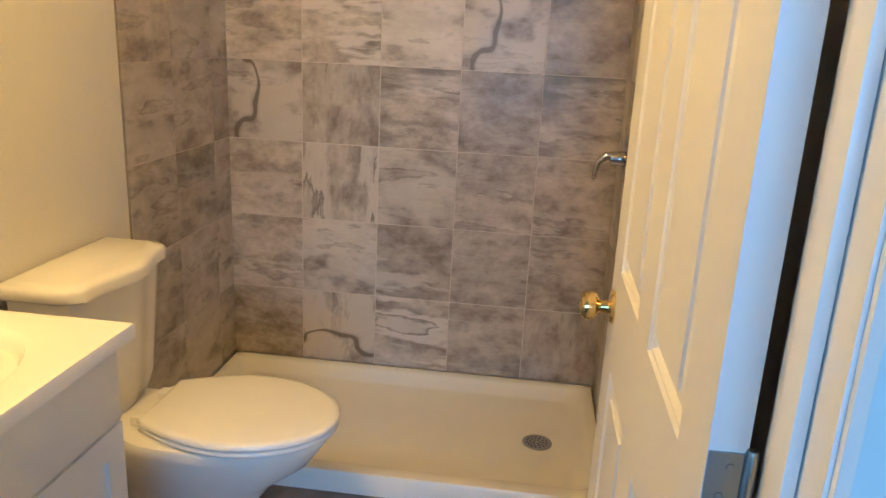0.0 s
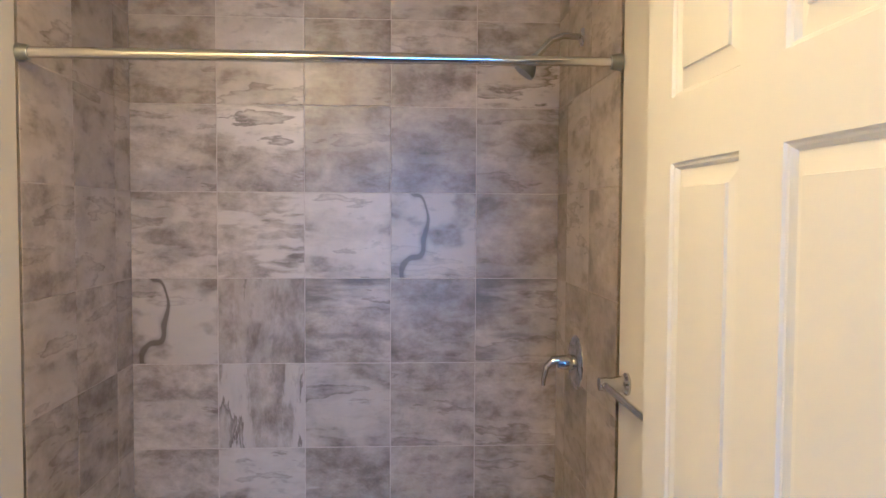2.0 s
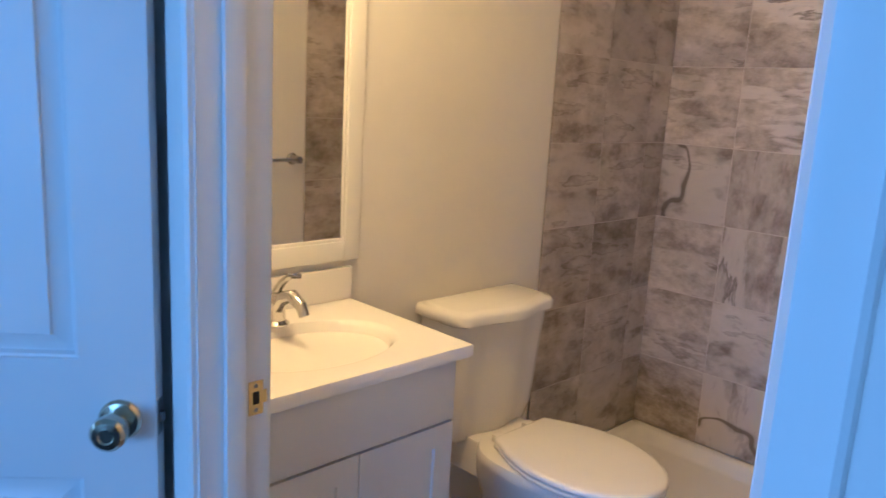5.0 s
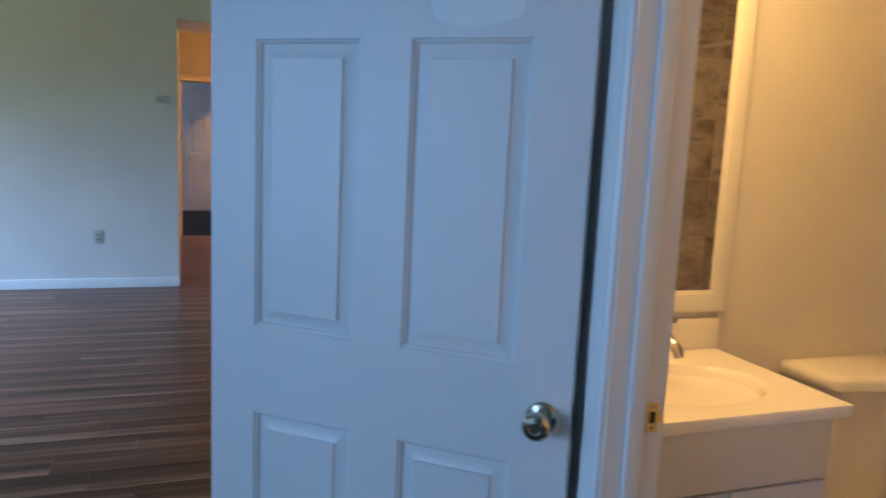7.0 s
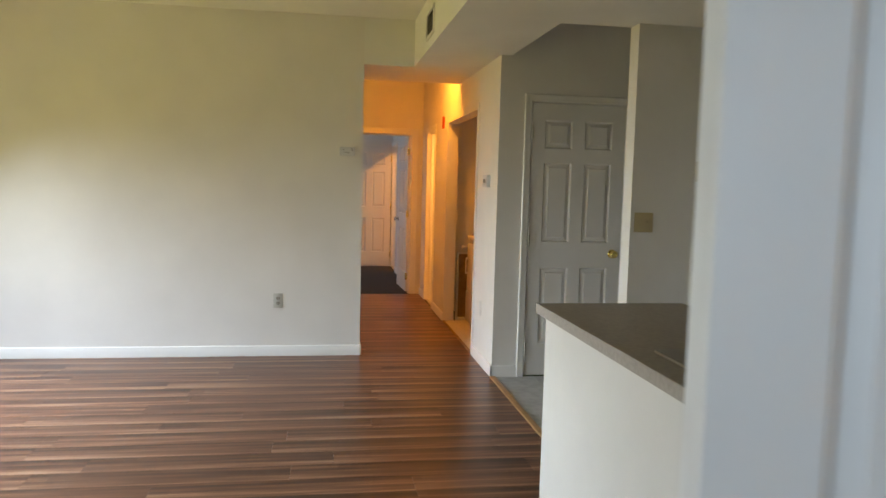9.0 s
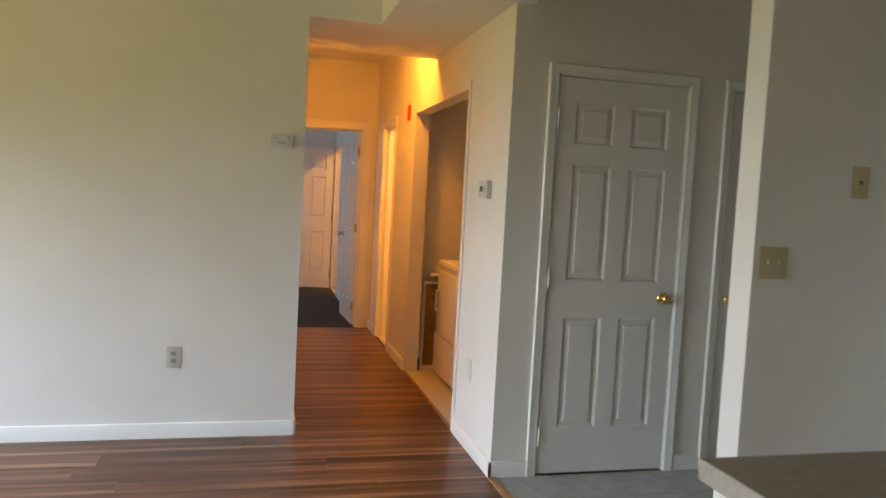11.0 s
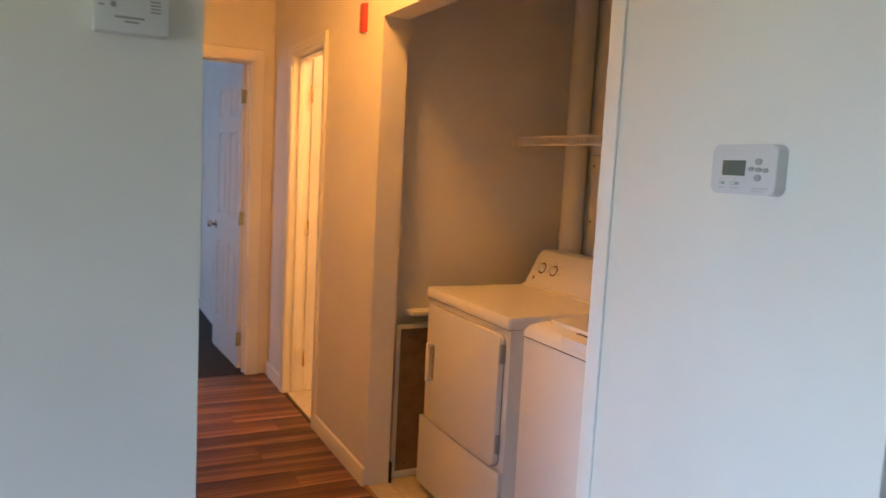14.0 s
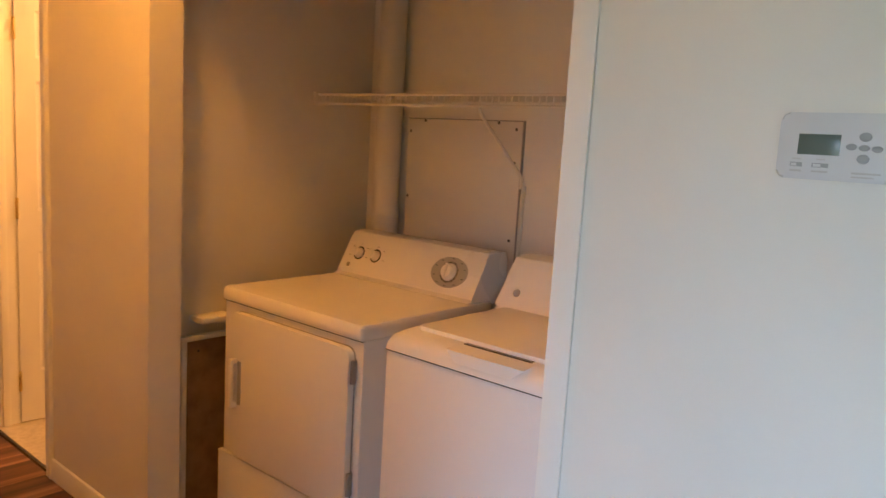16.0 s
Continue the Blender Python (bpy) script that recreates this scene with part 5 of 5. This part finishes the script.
shf = thing("wire_shelf", "white coated wire shelf across the laundry closet", "shelf", pose(-6.98, -1.392, 1.58))
part("front_rail", tube([(0.012, 0, 0.018), (1.80, 0, 0.018)], 0.0045, 8), M_WIRE, shf)
part("front_rail", tube([(0.012, 0, -0.018), (1.80, 0, -0.018)], 0.0045, 8), M_WIRE, shf)
part("back_rail", tube([(0.012, 0.285, 0.014), (1.80, 0.285, 0.014)], 0.0035, 8), M_WIRE, shf)
for i in range(70):
    x = 0.03 + i * 0.0254
    part("wire", tube([(x, -0.001, -0.0165), (x, -0.001, 0.0195), (x, 0.012, 0.0215), (x, 0.285, 0.018)], 0.0025, 5), M_WIRE, shf)
part("end_bracket", boxes((0.0005, 0.012, -0.020, 0.030, -0.024, 0.026), bevel=0.003), M_WIRE, shf)
part("brace", tube([(0.812, 0.002, -0.020), (0.810, 0.012, -0.040), (0.808, 0.255, -0.232), (0.808, 0.274, -0.250), (0.808, 0.276, -0.290)], 0.006, 8), M_WIRE, shf, "diagonal support brace")

bd = thing("leaning_board", "raw brown board in a white frame beside the dryer", "board", pose(-6.948, -1.992, 0.003))
part("frame", boxes((0, 0.022, 0, 0.022, 0, 0.718), (0, 0.022, 0.022, 0.36, 0.70, 0.718), (0, 0.022, 0.022, 0.36, 0, 0.03), bevel=0.002), M_TRIM, bd, "white painted frame strips")
part("board", boxes((0.004, 0.014, 0.0225, 0.36, 0.0305, 0.6995)), M_BOARD, bd)
for dz in (0.06, 0.66):
    part("screw", lathe([(0, 0), (0.005, 0), (0.004, 0.0015), (0, 0.0015)], pose(0.014, 0.07, dz, 0, 90, 0), 10), M_INK, bd, "dark screw head")
solid("trim_scrap", boxes((-6.979, -6.90, -1.93, -1.80, 0.765, 0.785), bevel=0.004), M_TRIM, "white scrap of trim fixed to the closet wall", "trim")
solid("rubber_base", boxes((-6.979, -6.88, -2.013, -2.005, 0.003, 0.10)), M_DARK, "strip of black rubber wall base", "wall base")

# touch-up patch on the bedroom door, a brushed film just proud of the rail
outline = []
for i in range(30):
    a = 2 * math.pi * i / 30
    c, d = math.cos(a), math.sin(a)
    outline.append((0.596 + 0.094 * math.copysign(abs(c) ** 0.5, c) * (1 + 0.05 * math.sin(5 * a)), 1.688 + 0.044 * math.copysign(abs(d) ** 0.5, d) * (1 + 0.10 * math.cos(4 * a))))
part("paint_patch", prism(outline, -0.0006, -0.0001, Matrix(((1, 0, 0, 0), (0, 0, 1, 0), (0, 1, 0, 0), (0, 0, 0, 1)))), M_PATCH, door_bed, "brighter touch-up paint patch")

# ---- pieces of the setting: tiles and planks ----
def tile_mesh(w, h, d=0.008):
    bm = bmesh.new()
    g = 0.0015
    loft([[(-w / 2 + g, -h / 2 + g, 0), (w / 2 - g, -h / 2 + g, 0), (w / 2 - g, h / 2 - g, 0), (-w / 2 + g, h / 2 - g, 0)], [(-w / 2 + g, -h / 2 + g, d - 0.0012), (w / 2 - g, -h / 2 + g, d - 0.0012), (w / 2 - g, h / 2 - g, d - 0.0012), (-w / 2 + g, h / 2 - g, d - 0.0012)], [(-w / 2 + g + 0.0012, -h / 2 + g + 0.0012, d), (w / 2 - g - 0.0012, -h / 2 + g + 0.0012, d), (w / 2 - g - 0.0012, h / 2 - g - 0.0012, d), (-w / 2 + g + 0.0012, h / 2 - g - 0.0012, d)]], bm)
    return bm


_tiles = {}


def lay_tile(parent, name, m, w, h, mat):
    key = (round(w, 4), round(h, 4), mat.name)
    if key not in _tiles:
        _tiles[key] = mesh_of(name, tile_mesh(w, h), mat)
    ob = new(name, _tiles[key])
    ob.parent = parent
    ob.matrix_basis = m
    return ob


T = 0.3048
zl = [0.0762 + T * i for i in range(8)] + [2.40]
PRINTS = {"a": (M_TILE, 0), "A": (M_TILE, 90), "p": (M_TILE_PALE, 0), "P": (M_TILE_PALE, 90), "s": (M_TILE_STREAK, 0), "S": (M_TILE_STREAK, 90), "c": (M_TILE_CRACK, 0), "C": (M_TILE_CRACK, 90), "d": (M_TILE_DARK, 0), "D": (M_TILE_DARK, 90)}
# the prints of the back wall, a row a word, from the floor up
BACK = "aCsaA apsaa aSpaa cAdad aspca asaaa apaas aaapa".split()
for i in range(5):
    for k, (a, b) in enumerate(zip(zl, zl[1:])):
        mat, turn = PRINTS[BACK[k][i]]
        lay_tile(wall_bath_back, "tile", pose(T * (i + 0.5), 0.009, (a + b) / 2, 90, 0, 0) @ pose(0, 0, 0, 0, 0, turn if b - a > 0.3 else 0), T, b - a, mat)
tile_rnd = random.Random(3)
yl = [-0.752, -0.447, -0.142, 0.0]
bm = boxes((0.0003, 0.0072, -0.7505, 0.010, 0.0765, 2.3995))
structure("trim_5", bm, M_GROUT, "grout bed of the shower side wall", "grout")
structure("trim_6", boxes((1.5168, 1.5237, -0.7505, 0.010, 0.0765, 2.3995)), M_GROUT, "grout bed of the shower side wall", "grout")
for c, d in zip(yl, yl[1:]):
    for a, b in zip(zl, zl[1:]):
        lay_tile(wall_bath_left, "tile", pose(0.0009, (c + d) / 2, (a + b) / 2, 90, 0, 90), d - c, b - a, tile_rnd.choice((M_TILE, M_TILE, M_TILE, M_TILE_PALE)))
        lay_tile(wall_bath_right, "tile", pose(1.5231, (c + d) / 2, (a + b) / 2, 90, 0, -90), d - c, b - a, tile_rnd.choice((M_TILE, M_TILE, M_TILE, M_TILE_PALE)))
structure("trim_7", boxes((0.0075, 1.5165, 0.0025, 0.0119, 0.0765, 2.3995)), M_GROUT, "grout bed of the shower back wall", "grout")
x = -4.61 + 0.1524
while x < -2.3:
    y = -2.10 + 0.1524
    while y < 0.2:
        lay_tile(floor_kitchen, "tile", pose(x, y, -0.0079), T, T, M_KTILE)
        y += T
    x += T

# boards run across the walking line, row by row
rnd = random.Random(7)
PW, PL = 0.182, 1.21
_planks = {}
x = -8.8
while x < -0.005:
    x1 = min(x + PW, 0.0)
    lo = -6.5 if x1 > -5.36 else -3.075
    hi = -2.132 if x1 <= -4.5 else -2.106
    if x1 > -0.12:
        lo, hi = -3.797, -2.949
    y = lo - rnd.random() * PL
    while y < hi:
        a, b = max(y, lo), min(y + PL, hi)
        if b - a > 0.03:
            key = (round(x1 - x, 3), round(b - a, 3))
            if key not in _planks:
                g = 0.0006
                bm = boxes((-(x1 - x) / 2 + g, (x1 - x) / 2 - g, -(b - a) / 2 + g, (b - a) / 2 - g, -0.0105, 0.0))
                _planks[key] = mesh_of("plank", bm, M_PLANK)
            ob = new("plank", _planks[key])
            ob.parent = floor_living
            ob.location = ((x + x1) / 2, (a + b) / 2, 0.0)
        y += PL
    x = x1
